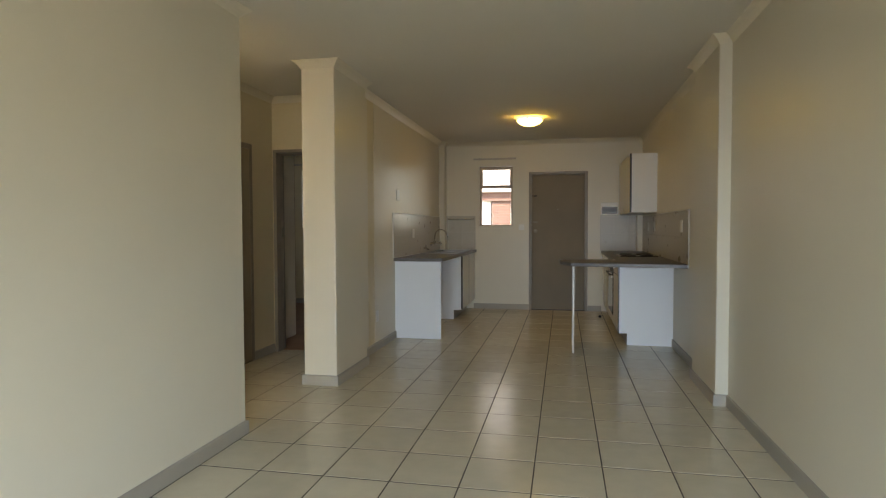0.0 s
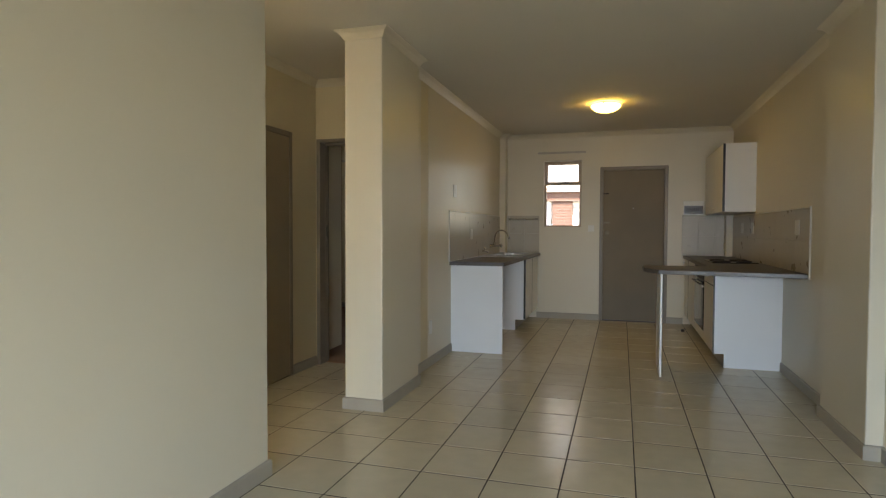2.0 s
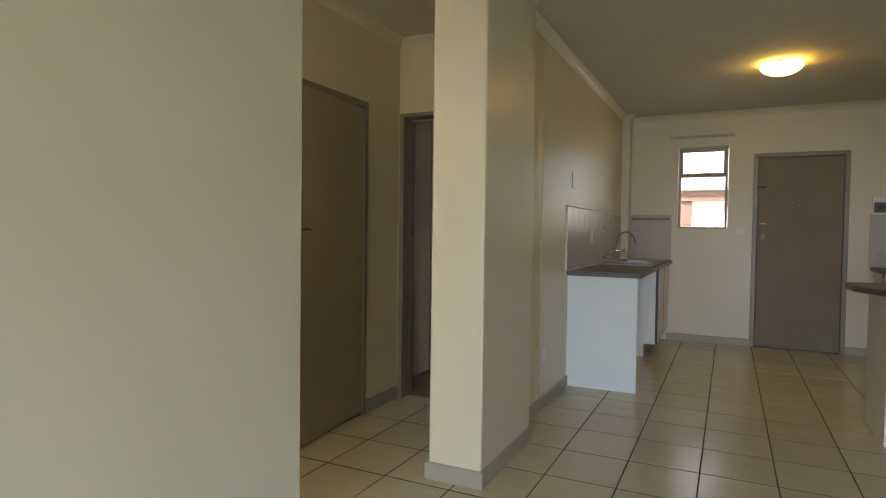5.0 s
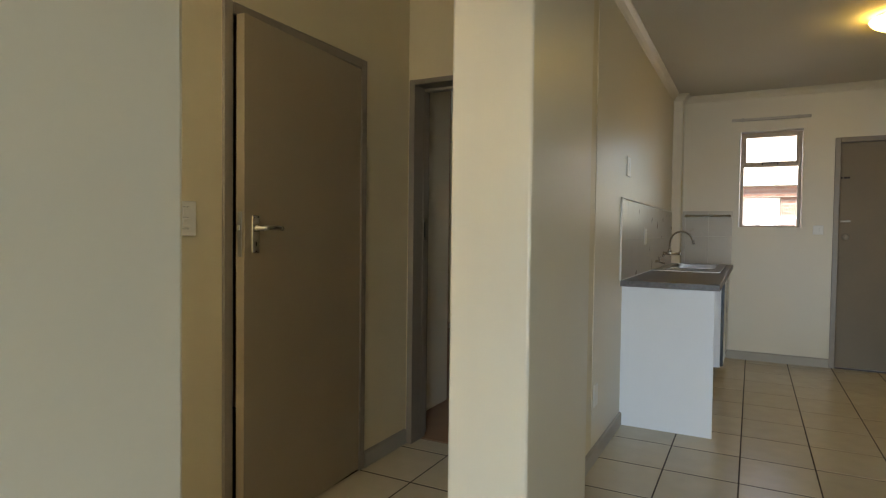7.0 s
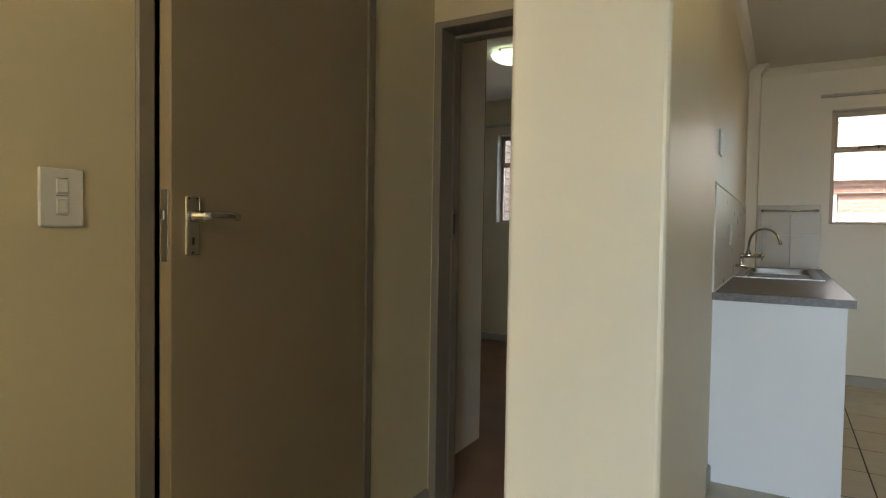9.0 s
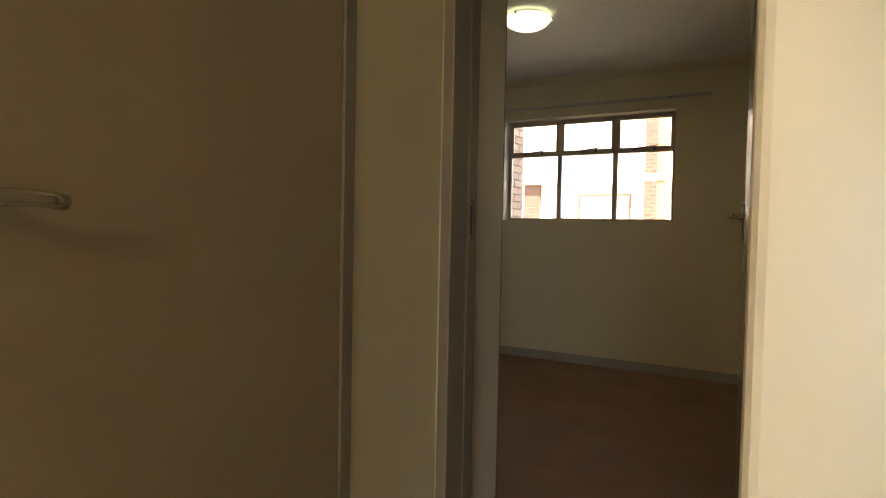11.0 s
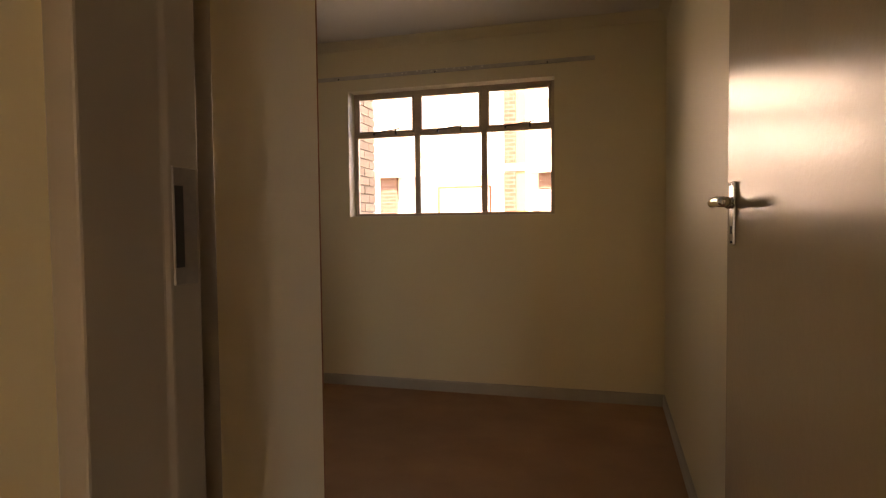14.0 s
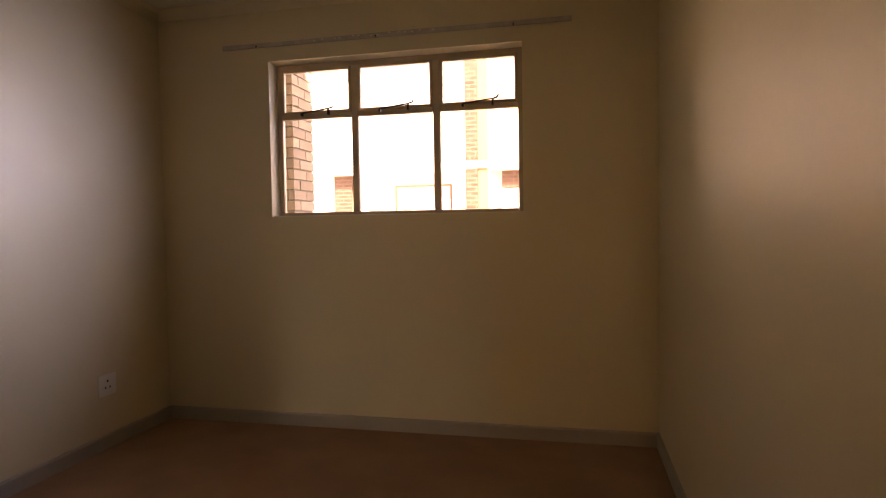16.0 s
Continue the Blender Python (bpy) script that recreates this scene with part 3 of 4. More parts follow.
dome_lamp((-0.37, 6.87, H), warm_lamp, "lit warm glass bowl lamp on the kitchen ceiling", "glowing warm glass bowl")
dome_lamp((-3.46, 7.30, H), cool_lamp, "pale glass bowl lamp on the bedroom ceiling", "pale cool glass bowl")
# unseen lamp added on the passage wall to brighten it and the doors
fill_lamp = thing("passage_fill_lamp", (-2.01, 1.9, 1.95), "unseen glass lamp added to brighten the passage", "wall lamp")
part("base_plate", lathe([(0.075, -2.010), (0.075, -2.022), (0.060, -2.028)], 32, "x", (0, 1.9, 1.95)), white_plastic, fill_lamp)
part("glass_bowl", lathe([(0.108, -2.026), (0.110, -2.032), (0.102, -2.044), (0.080, -2.056), (0.048, -2.063), (0.010, -2.066)], 36, "x", (0, 1.9, 1.95)), passage_fill_glow, fill_lamp, "glowing warm glass bowl", True)


# ---- wall plates ----
def wall_plate(name, x, y, z, w, h, face, label, category, holes=(), rocker=()):
    """A plate on a wall that faces '+x', '-x' or '-y'; holes and rockers as (u, v, width, height)."""
    p = thing(name, (x, y, z), label, category)
    turn = {"+x": 90, "-x": -90, "-y": 0}[face]
    m = pose(x, y, z, 0, 0, turn)
    def put(nm, u, v, ww, hh, d0, d1, mat, parent, bev=0.002):
        ob = part(nm, boxes([(u - ww / 2, u + ww / 2, -d1, -d0, v - hh / 2, v + hh / 2)], bev), mat, parent)
        return placed(ob, parent, m) if parent is p else local(parent, ob)
    plate = put("plate", 0, 0, w, h, 0, 0.008, white_plastic, p, 0.003)
    for u, v, ww, hh in rocker:
        put("rocker", u, v, ww, hh, 0.007, 0.011, white_plastic, p)
    for u, v, ww, hh in holes:
        put("hole", u, v, ww, hh, 0.0075, 0.0085, black_edge, p, 0.0005)
    return p


wall_plate("light_switch", PASS_L, 3.702, 1.254, 0.088, 0.122, "+x", "white double light switch on the passage wall", "light switch", rocker=((0, 0.024, 0.024, 0.030), (0, -0.018, 0.024, 0.030)),
           holes=((0, 0.040, 0.024, 0.0012), (0, 0.004, 0.024, 0.0012), (0, -0.036, 0.024, 0.0012)))
wall_plate("light_switch", KIT_L, 6.27, 1.653, 0.115, 0.125, "+x", "cream isolator switch above the kitchen wall tiles", "switch", rocker=((0.0, 0.0, 0.03, 0.05),), holes=((0.0, -0.02, 0.02, 0.004),))
wall_plate("plug_socket", KIT_L + 0.009, 6.95, 1.20, 0.09, 0.12, "+x", "white plug socket on the sink wall tiles", "plug socket", rocker=((0, 0.03, 0.02, 0.025),))
wall_plate("plug_socket", KIT_L, 5.46, 0.355, 0.075, 0.12, "+x", "white socket cover low on the kitchen wall", "plug socket")
wall_plate("light_switch", -0.60, KIT_Y, 1.275, 0.085, 0.085, "-y", "small white light switch beside the front door", "light switch", rocker=((0, 0, 0.022, 0.034),), holes=((0, 0.0, 0.014, 0.010),))
wall_plate("plug_socket", BED_L, 8.36, 0.36, 0.13, 0.12, "+x", "white three-pin plug socket low on the bedroom wall", "plug socket", holes=((0, 0.022, 0.012, 0.014), (-0.016, -0.014, 0.010, 0.012), (0.016, -0.014, 0.010, 0.012)))
for y, z in ((5.74, 1.278), (7.46, 1.28), (8.02, 1.28)):
    wall_plate("plug_socket", RIGHT - 0.008, y, z, 0.12, 0.12, "-x", "white plug socket on the kitchen wall tiles", "plug socket", "", ((0.025, 0, 0.02, 0.03),))

db = thing("distribution_board", (0.71, KIT_Y, 1.46), "small cream distribution board with a dark window", "fuse box")
part("case", boxes([(0.585, 0.835, KIT_Y - 0.045, KIT_Y, 1.455, 1.64)], 0.006, 2), cream_melamine, db)
part("cover", boxes([(0.597, 0.823, KIT_Y - 0.052, KIT_Y - 0.044, 1.472, 1.575)], 0.003), material("smoked_cover", (0.09, 0.075, 0.06), 0.2, scale=10, bump=0), db, "smoked plastic cover")
for k in range(7):
    part("breaker", boxes([(0.625 + 0.026 * k, 0.643 + 0.026 * k, KIT_Y - 0.056, KIT_Y - 0.050, 1.505, 1.540)], 0.002), iron, db)

# ---- kitchen, sink side ----
panel = thing("end_panel", (-1.6, 6.148, 0), "white melamine end panel carrying the sink worktop", "panel")
part("board", boxes([(KIT_L, -1.3275, 6.140, 6.156, 0.0, 0.888)], 0.001), melamine, panel)
part("edge_strip", boxes([(-1.3275, -1.326, 6.140, 6.156, 0.0, 0.888)]), cream_melamine, panel)
unit = thing("sink_cabinet", (-1.6, 8.2, 0), "white sink cabinet with cream doors and black edges", "cabinet")
part("side_panel", boxes([(KIT_L, -1.352, 7.62, 7.636, 0.13, 0.888), (KIT_L, -1.455, 7.62, 7.636, 0.0, 0.13)]), melamine, unit)
part("carcass", boxes([(KIT_L, -1.352, 7.636, KIT_Y, 0.13, 0.888)]), melamine, unit)
part("plinth", boxes([(-1.475, -1.458, 7.636, KIT_Y, 0.0, 0.13)]), skirting_paint, unit)
for a, b in ((7.64, 8.195), (8.205, KIT_Y - 0.01)):
    d = part("cabinet_door", boxes([(-1.346, -1.330, a, b, 0.14, 0.875)], 0.002), cream_melamine, unit, "cream melamine door")
    part("edge_strip", boxes([(-1.351, -1.328, a - 0.012, a - 0.001, 0.14, 0.875)], 0.001), black_edge, d)
top = thing("worktop", (-1.58, 7.4, 0.888), "grey-brown laminate worktop with a steel sink", "worktop")
SX0, SX1, SY0, SY1 = -1.835, -1.365, 7.29, 8.57
part("board", boxes([(KIT_L, -1.298, 6.09, SY0, 0.889, 0.926), (KIT_L, -1.298, SY1, KIT_Y, 0.889, 0.926), (KIT_L, SX0, SY0, SY1, 0.889, 0.926), (SX1, -1.298, SY0, SY1, 0.889, 0.926)]), worktop_stone, top)
part("edge_strip", boxes([(KIT_L, -1.298, 6.086, 6.0895, 0.890, 0.925)], 0.001), worktop_stone, top)


sink = thing("sink", (-1.6, 8.0, 0.926), "inset stainless steel sink with a grooved drainer", "sink")
part("rim", boxes([(SX0 - 0.012, SX1 + 0.012, SY0 - 0.012, SY0 + 0.03, 0.924, 0.932), (SX0 - 0.012, SX1 + 0.012, SY1 - 0.03, SY1 + 0.012, 0.924, 0.932),
                   (SX0 - 0.012, SX0 + 0.05, SY0 + 0.03, SY1 - 0.03, 0.924, 0.932), (SX1 - 0.05, SX1 + 0.012, SY0 + 0.03, SY1 - 0.03, 0.924, 0.932)]), steel, sink)
part("drainer", boxes([(SX0 + 0.05, SX1 - 0.05, SY0 + 0.03, SY0 + 0.60, 0.914, 0.922)], 0.002), steel, sink)
bm = boxes([(SX0 + 0.05, SX1 - 0.05, SY0 + 0.60, SY1 - 0.03, 0.775, 0.929)])
bmesh.ops.delete(bm, geom=[f for f in bm.faces if f.normal.z > 0.5 or f.calc_center_median().z > 0.92], context="FACES_ONLY")
bowl_edges = [e for e in bm.edges if not e.is_boundary]
bmesh.ops.bevel(bm, geom=bowl_edges, offset=0.035, segments=4, affect="EDGES", profile=0.5)
part("bowl", bm, steel, sink, "", True)
for k in range(8):
    x = SX0 + 0.085 + k * 0.042
    part("drainer_rib", boxes([(x - 0.006, x + 0.006, SY0 + 0.06, SY0 + 0.49, 0.922, 0.9285)], 0.002), steel, sink)
part("drain", lathe([(0.04, 0.7765), (0.04, 0.780), (0.02, 0.781)], 20, "z", (-1.6, SY0 + 0.88, 0)), iron, sink)

TX, TY, TZ = -1.800, 8.04, 1.045
tap = thing("sink_mixer_tap", (TX, TY, 1.03), "chrome wall-mounted swan-neck mixer tap with two handles", "tap")
for dx in (-0.055, 0.055):
    arm = part("inlet", tube([(KIT_L, TY - 0.055 + dx * 0.7, TZ - 0.012), (TX - 0.05, TY - 0.055 + dx * 0.5, TZ - 0.008), (TX + dx * 0.3, TY - 0.055, TZ)], 0.012, 14), chrome, tap, "", True)
    part("flange", lathe([(0.024, KIT_L + 0.008), (0.022, KIT_L + 0.016), (0.013, KIT_L + 0.02)], 20, "x", (0, TY - 0.055 + dx * 0.7, TZ - 0.012)), chrome, arm, "", True)
    out = 1 if dx > 0 else -1
    h = part("tap_handle", lathe([(0.012, 0.0), (0.016, out * 0.012), (0.019, out * 0.022), (0.012, out * 0.032), (0.008, out * 0.038)], 16, "x", (TX + dx * 1.25, TY - 0.055, TZ)), chrome, tap, "", True)
    for k in range(4):
        a = k * math.pi / 2 + 0.4
        part("cross_bar", tube([(TX + dx * 1.25 + out * 0.022, TY - 0.055, TZ), (TX + dx * 1.25 + out * 0.022, TY - 0.055 + 0.03 * math.cos(a), TZ + 0.03 * math.sin(a))], 0.0065, 8, 0.8), chrome, h, "", True)
part("body", tube([(TX - 0.075, TY - 0.055, TZ), (TX + 0.075, TY - 0.055, TZ)], 0.016, 16), chrome, tap, "", True)
neck = [(TX, TY - 0.055, TZ), (TX, TY - 0.055, TZ + 0.05), (TX + 0.004, TY - 0.056, TZ + 0.09)]
neck += [(TX + 0.104 - 0.10 * math.cos(a), TY - 0.06 - 0.02 * a, TZ + 0.09 + 0.11 * math.sin(a)) for a in [0.25 * k for k in range(1, 11)]]
neck += [(TX + 0.196, TY - 0.118, TZ + 0.125), (TX + 0.204, TY - 0.122, TZ + 0.10)]
part("spout", tube(neck, 0.0095, 12), chrome, tap, "curved chrome spout", True)
part("nozzle", tube([(TX + 0.202, TY - 0.121, TZ + 0.108), (TX + 0.208, TY - 0.124, TZ + 0.088)], 0.0125, 12), chrome, tap, "", True)
part("collar", lathe([(0.017, TZ + 0.01), (0.017, TZ + 0.03), (0.012, TZ + 0.04)], 16, "z", (TX, TY - 0.055, 0)), chrome, tap, "", True)
valve = thing("washing_machine_valve", (KIT_L, 7.53, 0.99), "chrome stopcock valve on the kitchen wall tiles", "valve")
part("body", tube([(KIT_L, 7.53, 0.99), (KIT_L + 0.045, 7.53, 0.99), (KIT_L + 0.085, 7.53, 0.975)], 0.012, 12), chrome, valve, "", True)
part("cross_handle", tube([(KIT_L + 0.04, 7.50, 1.025), (KIT_L + 0.04, 7.56, 1.025)], 0.007, 10), chrome, valve, "", True)
part("stem", tube([(KIT_L + 0.04, 7.53, 0.99), (KIT_L + 0.04, 7.53, 1.028)], 0.007, 10), chrome, valve, "", True)

rail = thing("towel_rail", (-1.55, KIT_Y, 1.40), "slim chrome towel rail on the kitchen end wall", "towel rail")
part("bar", tube([(-1.745, KIT_Y - 0.045, 1.405), (-1.335, KIT_Y - 0.045, 1.405)], 0.0105, 12), chrome, rail, "", True)
for x in (-1.735, -1.345):
    part("bracket", tube([(x, KIT_Y, 1.405), (x, KIT_Y - 0.05, 1.405)], 0.014, 12), chrome, rail, "", True)

# ---- kitchen, cooker side ----
FX = 0.617
def base_unit(y0, y1, label, drawer):
    u = thing("base_cabinet", (0.9, (y0 + y1) / 2, 0), label, "cabinet", "base cabinets by the cooker")
    part("carcass", boxes([(FX + 0.022, RIGHT, y0, y1, 0.125, 0.878)]), melamine, u)
    part("plinth", boxes([(0.712, 0.728, y0, y1, 0.0, 0.125)]), skirting_paint, u)
    zs = ((0.13, 0.735), (0.745, 0.872)) if drawer else ((0.13, 0.872),)
    for z0, z1 in zs:
        d = part("cabinet_door" if z0 < 0.5 else "drawer_front", boxes([(FX + 0.003, FX + 0.020, y0 + 0.005, y1 - 0.005, z0, z1)], 0.002), cream_melamine, u)
        zh = z1 - 0.05 if z0 < 0.5 else (z0 + z1) / 2
        part("handle", lathe([(0.006, FX + 0.004), (0.006, FX - 0.012), (0.013, FX - 0.018), (0.012, FX - 0.026)], 14, "x", (0, y1 - 0.05 if z0 < 0.5 else (y0 + y1) / 2, zh)), white_plastic, d, "white plastic knob", True)
    if drawer:
        # black strip draws the shade in the gap under the drawer
        part("gap_shade_strip", boxes([(FX + 0.005, FX + 0.018, y0 + 0.006, y1 - 0.006, 0.7355, 0.7445)]), black_edge, u)
    return u


bp = thing("end_panel", (0.9, 6.19, 0), "white melamine end panel notched for the plinth", "panel")
part("board", boxes([(FX + 0.012, RIGHT, 6.185, 6.201, 0.125, 0.878), (0.712, RIGHT, 6.185, 6.201, 0.0, 0.125)]), melamine, bp)
part("edge_strip", boxes([(FX + 0.001, FX + 0.012, 6.184, 6.202, 0.125, 0.878)]), black_edge, bp, "black plastic edge strip")
base_unit(6.205, 6.85, "cream base cabinet with a drawer beside the oven", True)
oven = thing("oven", (0.9, 7.1, 0), "built-in dark glass oven under the hob", "oven")
part("body", boxes([(FX + 0.025, RIGHT, 6.855, 7.61, 0.125, 0.878)]), melamine, oven)
part("plinth", boxes([(0.712, 0.728, 6.855, 7.61, 0.0, 0.125)]), skirting_paint, oven)
part("bottom_panel", boxes([(FX + 0.004, FX + 0.024, 6.86, 7.605, 0.13, 0.215)], 0.002), cream_melamine, oven)
od = part("oven_door", boxes([(FX - 0.004, FX + 0.024, 6.86, 7.605, 0.225, 0.735)], 0.004), dark_glass, oven, "dark glass oven door")
part("door_handle", tube([(FX - 0.03, 6.91, 0.70), (FX - 0.03, 7.555, 0.70)], 0.009, 12), black_edge, od, "", True)
for y in (6.93, 7.53):
    part("handle_post", tube([(FX, y, 0.70), (FX - 0.032, y, 0.70)], 0.007, 10), black_edge, od, "", True)
cp = part("control_panel", boxes([(FX - 0.002, FX + 0.024, 6.86, 7.605, 0.745, 0.872)], 0.003), black_edge, oven, "black control panel")
for k in range(5):
    part("knob", lathe([(0.020, FX - 0.001), (0.019, FX - 0.018), (0.014, FX - 0.022)], 18, "x", (0, 6.97 + 0.13 * k, 0.808)), chrome, cp, "", True)
base_unit(7.615, 8.33, "cream base cabinet between oven and end wall", False)
base_unit(8.40, KIT_Y - 0.01, "cream corner base cabinet with a black gap beside it", False)
# black strip draws the dark of the open gap between two cabinets
part("gap_shade_strip", boxes([(FX + 0.006, FX + 0.02, 8.335, 8.395, 0.13, 0.872)]), black_edge, bpy.data.objects["base_cabinet.002"], "black strip drawn in for the dark gap")

bar = thing("breakfast_bar", (0.6, 6.2, 0), "grey-brown laminate worktop forming a breakfast bar", "worktop")
part("board", slab([(RIGHT, 5.46), (0.11, 5.63), (0.0, 5.93), (0.0, 6.22), (0.08, 6.30), (0.592, 6.30), (0.592, KIT_Y), (RIGHT, KIT_Y)], 0.880, 0.917, 0.004), worktop_stone, bar)
leg = part("leg", boxes([(0.130, 0.146, 5.660, 6.20, 0.0, 0.880)], 0.001), melamine, bar, "thin white melamine leg panel")
part("edge_strip", boxes([(0.1295, 0.1465, 5.656, 5.6595, 0.001, 0.879)]), cream_melamine, leg)

hob = thing("hob", (0.92, 7.05, 0.917), "black electric hob set into the worktop", "hob")
part("plate", boxes([(0.70, 1.13, 6.90, 7.54, 0.917, 0.926)], 0.004, 2), dark_glass, hob)
for x, y, r in ((0.81, 7.06, 0.09), (0.81, 7.38, 0.075), (1.02, 7.06, 0.075), (1.02, 7.38, 0.09)):
    part("hotplate", lathe([(r, 0.926), (r, 0.934), (r - 0.008, 0.938), (r * 0.3, 0.938), (r * 0.25, 0.934)], 28, "z", (x, y, 0)), iron, hob, "dark cast hotplate", True)

uc = thing("wall_cabinet", (1.0, 8.0, 1.455), "cream wall cabinet with a black door edge", "cabinet")
part("carcass", boxes([(0.875, RIGHT, 7.36, KIT_Y, 1.455, 2.195)], 0.001), cream_melamine, uc)
for a, b in ((7.365, 7.99), (8.0, KIT_Y - 0.05)):
    d = part("cabinet_door", boxes([(0.853, 0.870, a, b, 1.457, 2.193)], 0.002), cream_melamine, uc)
    part("handle", lathe([(0.006, 0.854), (0.006, 0.842), (0.012, 0.836), (0.011, 0.830)], 14, "x", (0, b - 0.05, 1.50)), white_plastic, d, "", True)
part("edge_strip", boxes([(0.851, 0.874, 7.353, 7.362, 1.457, 2.193)]), black_edge, uc, "black plastic edge strip")

stopper = thing("door_stop", (0.545, 8.15, 0), "small dark rubber door stop on the floor", "door stop")
part("rubber", lathe([(0.022, 0.0), (0.022, 0.012), (0.015, 0.026), (0.006, 0.030)], 18, "z", (0.545, 8.15, 0)), black_edge, stopper, "", True)

# ---- outside ----
# unseen mass above the flat, added to cast shade over the near yard
setting("shading_block", boxes([(-9.0, 6.0, -2.75, OUT_Y, H + 0.21, 5.0)]), brick_wall, "unseen brick block added above the flat to shade the yard", "building")
# unseen slab, its reach chosen to keep the brick pier in shade
setting("walkway_shade_slab", boxes([(-9.0, -4.66, OUT_Y, 11.3, H + 0.12, H + 0.35)]), white_render, "unseen slab over the outside walkway, added to shade the brick pier", "roof slab")
# unseen slab added so that direct sun stays out of the living room
setting("balcony_sun_block", boxes([(-5.3, 1.4, -4.8, -2.76, H, H + 0.2)]), white_render, "unseen slab added outside the balcony door to block the sun", "balcony")
setting("ground", boxes([(-80, 80, OUT_Y, 140, -0.5, -0.15), (-80, 80, -120, -2.75, -0.5, -0.15)]), paving, "paved yard between the houses", "ground")


def brick_pier(name, x0, x1, y0, y1, z0, z1, mat, label):
    """A pier of stretcher-bonded bricks, each one a piece, round a mortar core."""
    p = thing(name, ((x0 + x1) / 2, (y0 + y1) / 2, z0), label, "brick pier", kind="structure")
    part("mortar_core", boxes([(x0 + 0.012, x1 - 0.012, y0 + 0.012, y1 - 0.012, z0, z1)]), mortar, p)
    course, length, made = 0.0855, 0.232, {}
    for c in range(int((z1 - z0) / course)):
        z = z0 + c * course
        x, first = x0, True
        while x < x1 - 0.02:
            w = (length / 2 if first and c % 2 else length)
            first = False
            e = min(x + w, x1)
            cut = 0.116 if c % 2 else 0.232
            for ya, yb in ((0, cut), (cut, y1 - y0)) if e > x1 - 0.02 else ((0, y1 - y0),):
                key = (round(e - x, 3), ya, yb)
                if key not in made:
                    last = 0 if e > x1 - 0.02 else 0.011
                    made[key] = mesh_of(boxes([(0, e - x - last, ya, yb - (0.011 if yb == cut else 0), 0, course - 0.011)], 0.003), "brick", mat)
                b = new("brick", made[key])
                b.parent, b.matrix_parent_inverse = p, p.matrix_basis.inverted()
                b.location = (x + random.uniform(-0.002, 0.002), y0, z)
            x = e
    return p


brick_pier("brick_pier", -5.22, -4.70, 10.02, 10.40, 0.6, H + 0.12, buff_brick, "buff face-brick pier outside the bedroom window")
part("pier_foot", boxes([(-5.24, -4.68, 10.0, 10.42, -0.15, 0.6)], 0.01), mortar, bpy.data.objects["brick_pier"])

house = thing("house_across_yard", (-3, 18, -0.15), "sunlit white two-storey house across the yard with brick panels", "house")
part("ground_floor_wall", boxes([(-16, 1.3, 18.6, 22, -0.15, 2.25)]), white_render, house, "white rendered ground floor wall")
part("lintel_band", boxes([(-2.75, 1.3, 18.4, 18.6, 2.13, 2.40)]), brick_wall, house, "face-brick band over the openings")
part("balcony_front", boxes([(-16, 1.3, 18.30, 18.45, 2.55, 3.55)]), white_render, house, "sunlit white balcony parapet")
part("balcony_slab", boxes([(-16, 1.3, 18.30, 18.6, 2.41, 2.55)]), white_render, house)
part("upper_wall", boxes([(-16, 1.3, 18.6, 22, 2.25, 5.4)]), white_render, house, "white upper storey wall")
part("roof", boxes([(-16.5, 1.6, 18.2, 22.5, 5.4, 5.55)]), pale_render, house)
for x0, x1, z0, z1 in ((-2.22, -1.62, 0.0, 2.125), (-0.56, 0.9, 0.0, 2.125), (-7.87, -7.45, 0.0, 2.60), (-3.97, -3.0, 2.05, 2.52)):
    part("brick_panel", boxes([(x0, x1, 18.45, 18.6, z0, z1)]), brick_wall, house, "face-brick wall panel")


def far_window(x0, x1, z0, z1, dressed):
    w = part("window", boxes([(x0, x0 + 0.06, 18.50, 18.6, z0, z1), (x1 - 0.06, x1, 18.50, 18.6, z0, z1), (x0 + 0.06, x1 - 0.06, 18.50, 18.6, z0, z0 + 0.06),
                              (x0 + 0.06, x1 - 0.06, 18.50, 18.6, z1 - 0.06, z1), ((x0 + x1) / 2 - 0.03, (x0 + x1) / 2 + 0.03, 18.50, 18.6, z0 + 0.06, z1 - 0.06)]), white_render, house)
    part("pane", boxes([(x0 + 0.06, x1 - 0.06, 18.56, 18.58, z0 + 0.06, z1 - 0.06)]), dressed, w)


far_window(-1.30, -0.58, 0.6, 2.12, lace)
far_window(-2.75, -2.25, 0.6, 2.12, lace)
far_window(-3.97, -3.2, 0.4, 2.03, lace)
far_window(-0.9, 0.5, 3.7, 4.8, lace)
far_window(-3.99, -3.1, 4.09, 4.9, lace)
col = thing("balcony_column", (-3.9, 16.9, -0.15), "tall brick and ochre balcony column across the yard", "column")
part("brick_face", boxes([(-4.50, -4.25, 16.9, 17.3, -0.15, 5.4)]), brick_wall, col)
part("painted_face", boxes([(-4.248, -4.06, 16.92, 17.3, -0.15, 5.4)]), pale_render, col, "ochre painted face")
part("band", boxes([(-4.51, -4.05, 16.89, 17.3, 2.33, 2.47)]), white_render, col)
rail_far = thing("balustrade", (-5.9, 17.2, 1.9), "thin rusty rail across the yard", "railing")
part("rail", boxes([(-6.02, -4.83, 17.18, 17.22, 2.02, 2.06)], 0.005), raw_wood, rail_far)
for x in (-6.00, -4.85):
    part("post", boxes([(x - 0.02, x + 0.02, 17.18, 17.22, -0.15, 2.02)], 0.004), raw_wood, rail_far)

# ---- tiles, piece by piece ----
TX_, TY_, OX, OY = 0.3528, 0.3885, -0.111, 2.413
shared = {}


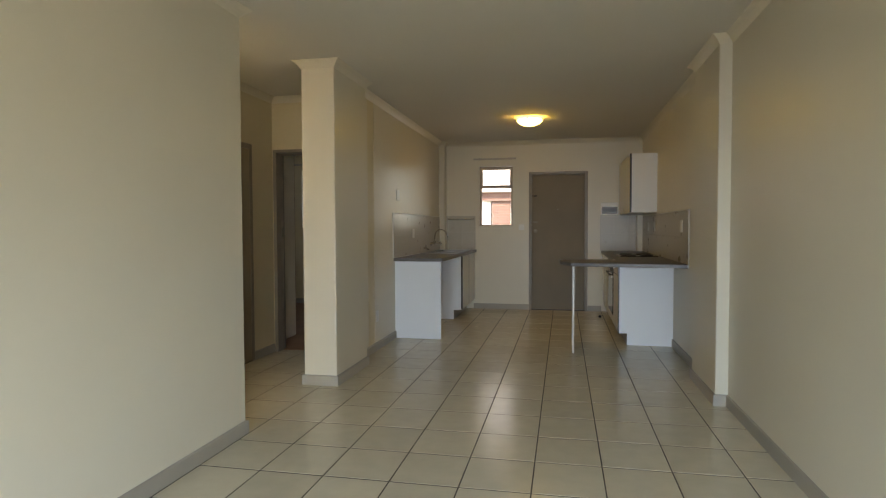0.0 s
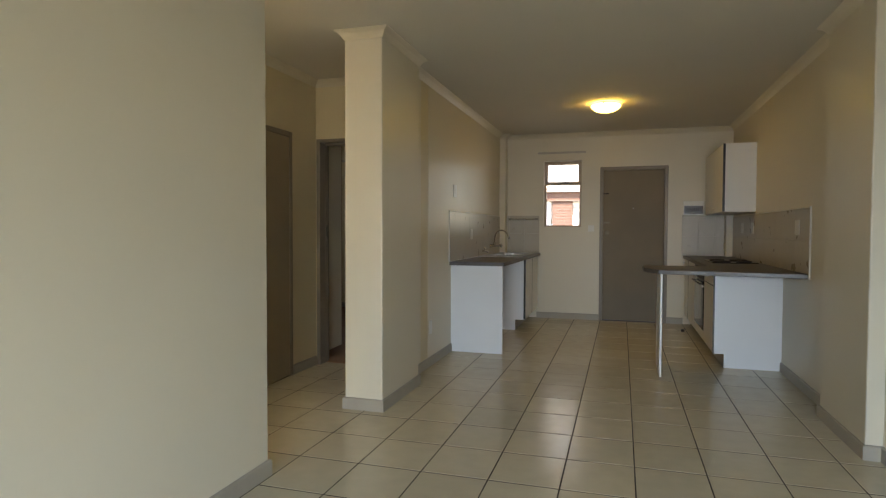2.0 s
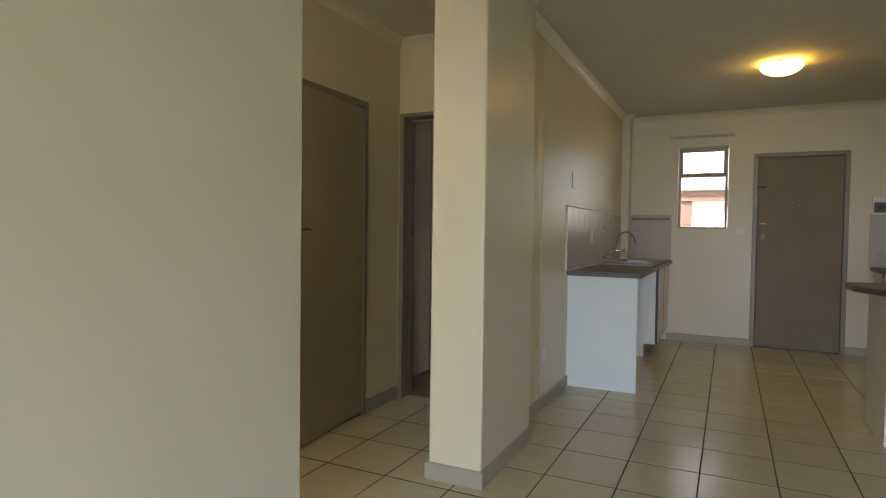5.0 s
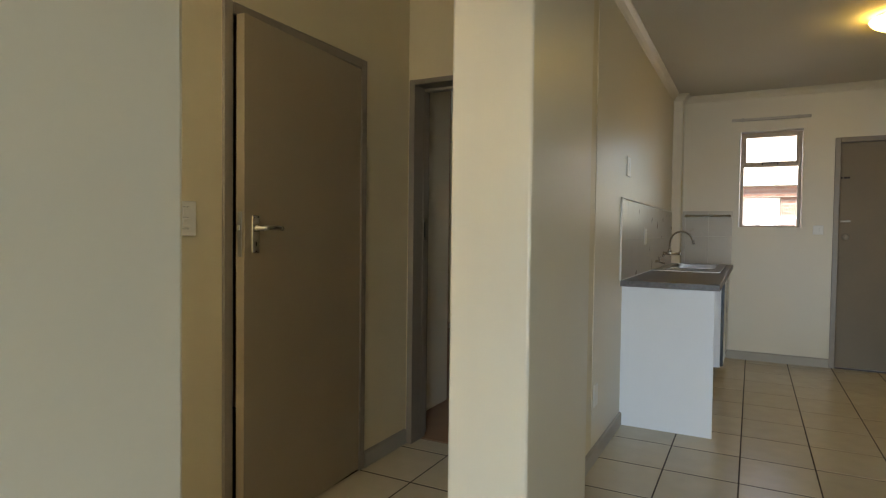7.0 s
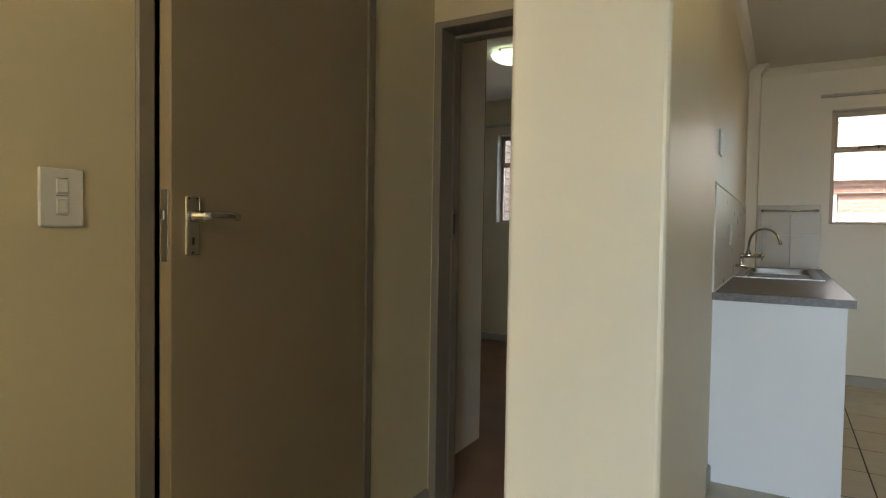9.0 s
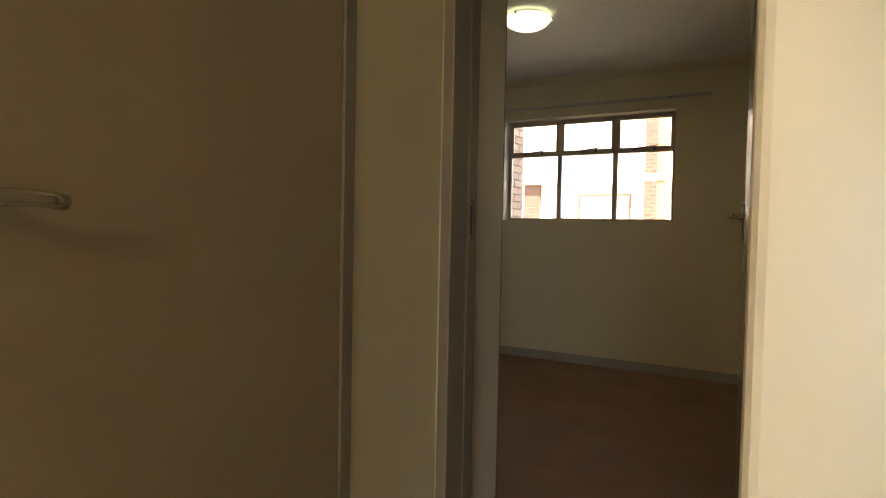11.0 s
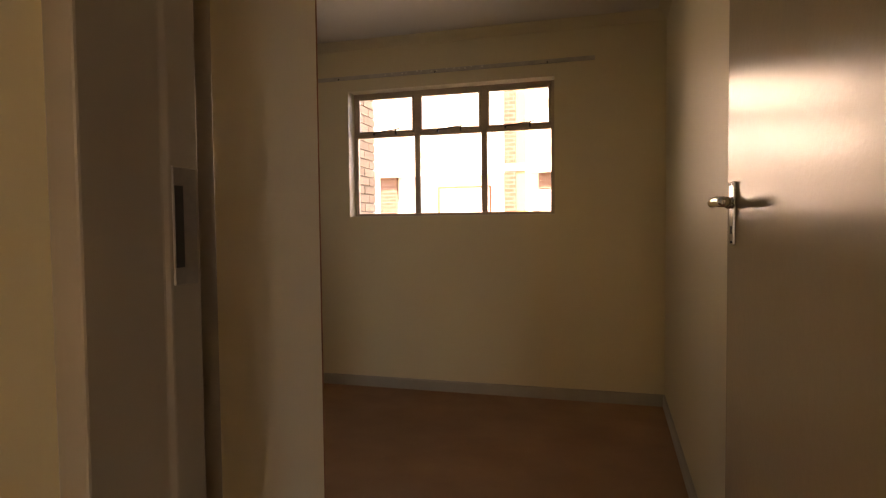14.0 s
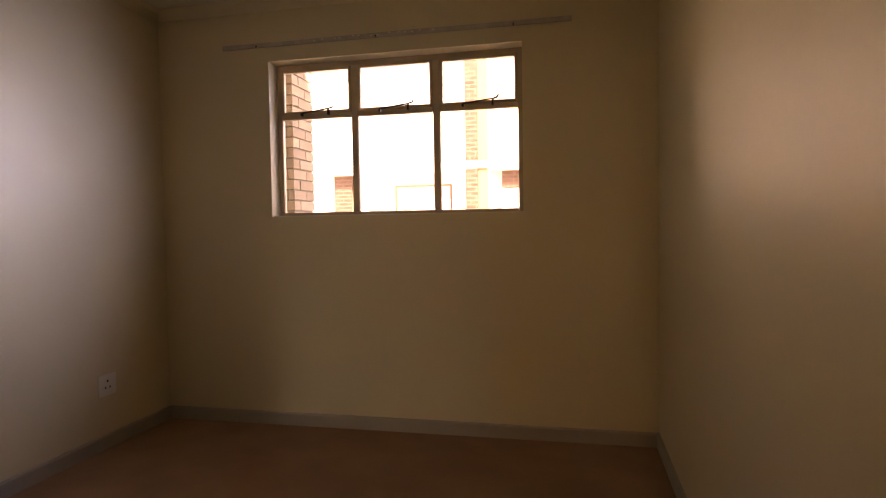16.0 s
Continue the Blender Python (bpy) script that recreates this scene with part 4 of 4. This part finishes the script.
def tile_field(parent, x0, x1, y0, y1):
    gap = 0.0035
    i0, i1 = math.floor((x0 - OX) / TX_), math.ceil((x1 - OX) / TX_)
    j0, j1 = math.floor((y0 - OY) / TY_), math.ceil((y1 - OY) / TY_)
    for i in range(i0, i1):
        for j in range(j0, j1):
            a, b = max(x0, OX + i * TX_), min(x1, OX + (i + 1) * TX_)
            c, d = max(y0, OY + j * TY_), min(y1, OY + (j + 1) * TY_)
            if b - a < 0.02 or d - c < 0.02:
                continue
            key = (round(b - a, 3), round(d - c, 3))
            if key not in shared:
                shared[key] = mesh_of(boxes([(gap, key[0] - gap, gap * 1.6, key[1] - gap * 1.6, -0.006, 0.0)], 0.0012), "floor_tile", floor_tile)
            t = new("floor_tile", shared[key])
            t.parent = parent
            t.location = (a, c, random.uniform(-0.0004, 0.0004))


SEAM = OX - 5 * TX_            # a joint line just off the living room wall
tile_field(floor, SEAM, RIGHT, -1.4, KIT_Y)
tile_field(floor, PASS_L, SEAM, 1.2, PASS_Y + 0.1)


def wall_tiles(parent, face, u0, u1, z0, z1, w, h, at, start, g=0.0016):
    """Glazed tiles on a wall; face '+x', '-x' or '-y', u along the wall."""
    gz, made = 0.0014, {}
    edges = [u0]
    u = start
    while u < u1 - 0.02:
        if u > u0 + 0.02:
            edges.append(u)
        u += w
    edges.append(u1)
    zs = [z0]
    while zs[-1] + h < z1 - 0.02:
        zs.append(zs[-1] + h)
    zs.append(z1)
    for a, b in zip(edges, edges[1:]):
        for c, d in zip(zs, zs[1:]):
            key = (round(b - a, 3), round(d - c, 3))
            if key not in made:
                made[key] = mesh_of(boxes([(g, key[0] - g, -0.007, 0.0, gz, key[1] - gz)], 0.0010), "wall_tile", wall_tile)
            t = new("wall_tile", made[key])
            t.parent, t.matrix_parent_inverse = parent, parent.matrix_basis.inverted()
            t.matrix_basis = {"-y": pose(a, at, c), "+x": pose(at, b, c, 0, 0, -90) @ pose(0, 0, 0, 0, 0, 180) @ pose(-(b - a), 0, 0),
                              "-x": pose(at, b, c, 0, 0, -90)}[face]


sl = setting("splashback_left", boxes([(KIT_L, KIT_L + 0.004, 6.06, 8.60, 0.926, 1.437)]), wall_grout, "beige glazed splashback tiles above the sink worktop", "splashback")
wall_tiles(sl, "+x", 6.06, 8.60, 0.927, 1.437, 0.202, 0.255, KIT_L + 0.002, 6.06, 0.0)
se = setting("splashback_end", boxes([(-1.775, -1.315, KIT_Y - 0.004, KIT_Y, 0.926, 1.455)]), wall_grout, "beige glazed splashback tiles behind the sink", "splashback")
wall_tiles(se, "-y", -1.775, -1.315, 0.927, 1.455, 0.215, 0.275, KIT_Y - 0.002, -1.745)
sr = setting("splashback_right", boxes([(RIGHT - 0.004, RIGHT, 5.42, KIT_Y, 0.917, 1.425)]), wall_grout, "beige glazed splashback tiles along the cooker worktop", "splashback")
wall_tiles(sr, "-x", 5.42, KIT_Y, 0.918, 1.425, 0.202, 0.254, RIGHT - 0.002, 5.42, 0.0)
sb = setting("splashback_corner", boxes([(0.574, 1.09, KIT_Y - 0.004, KIT_Y, 0.917, 1.452)]), wall_grout, "beige glazed splashback tiles in the kitchen corner", "splashback")
wall_tiles(sb, "-y", 0.574, 1.09, 0.918, 1.452, 0.202, 0.254, KIT_Y - 0.002, 0.574)
for name, spec in (("tile_trim", (KIT_L, KIT_L + 0.012, 6.050, 6.059, 0.927, 1.446)), ("tile_trim", (KIT_L, KIT_L + 0.011, 6.060, 8.598, 1.4385, 1.446)),
                   ("tile_trim", (RIGHT - 0.012, RIGHT, 5.408, 5.419, 0.880, 1.436)), ("tile_trim", (RIGHT - 0.011, RIGHT, 5.420, 7.352, 1.4265, 1.433))):
    setting(name, boxes([spec], 0.002), white_plastic, "thin white trim along the edge of the wall tiles", "tile trim")
setting("worktop_seal", boxes([(KIT_L + 0.006, KIT_L + 0.014, 6.10, 8.598, 0.9262, 0.933)], 0.002), white_plastic, "thin white sealant line behind the worktop", "sealant")
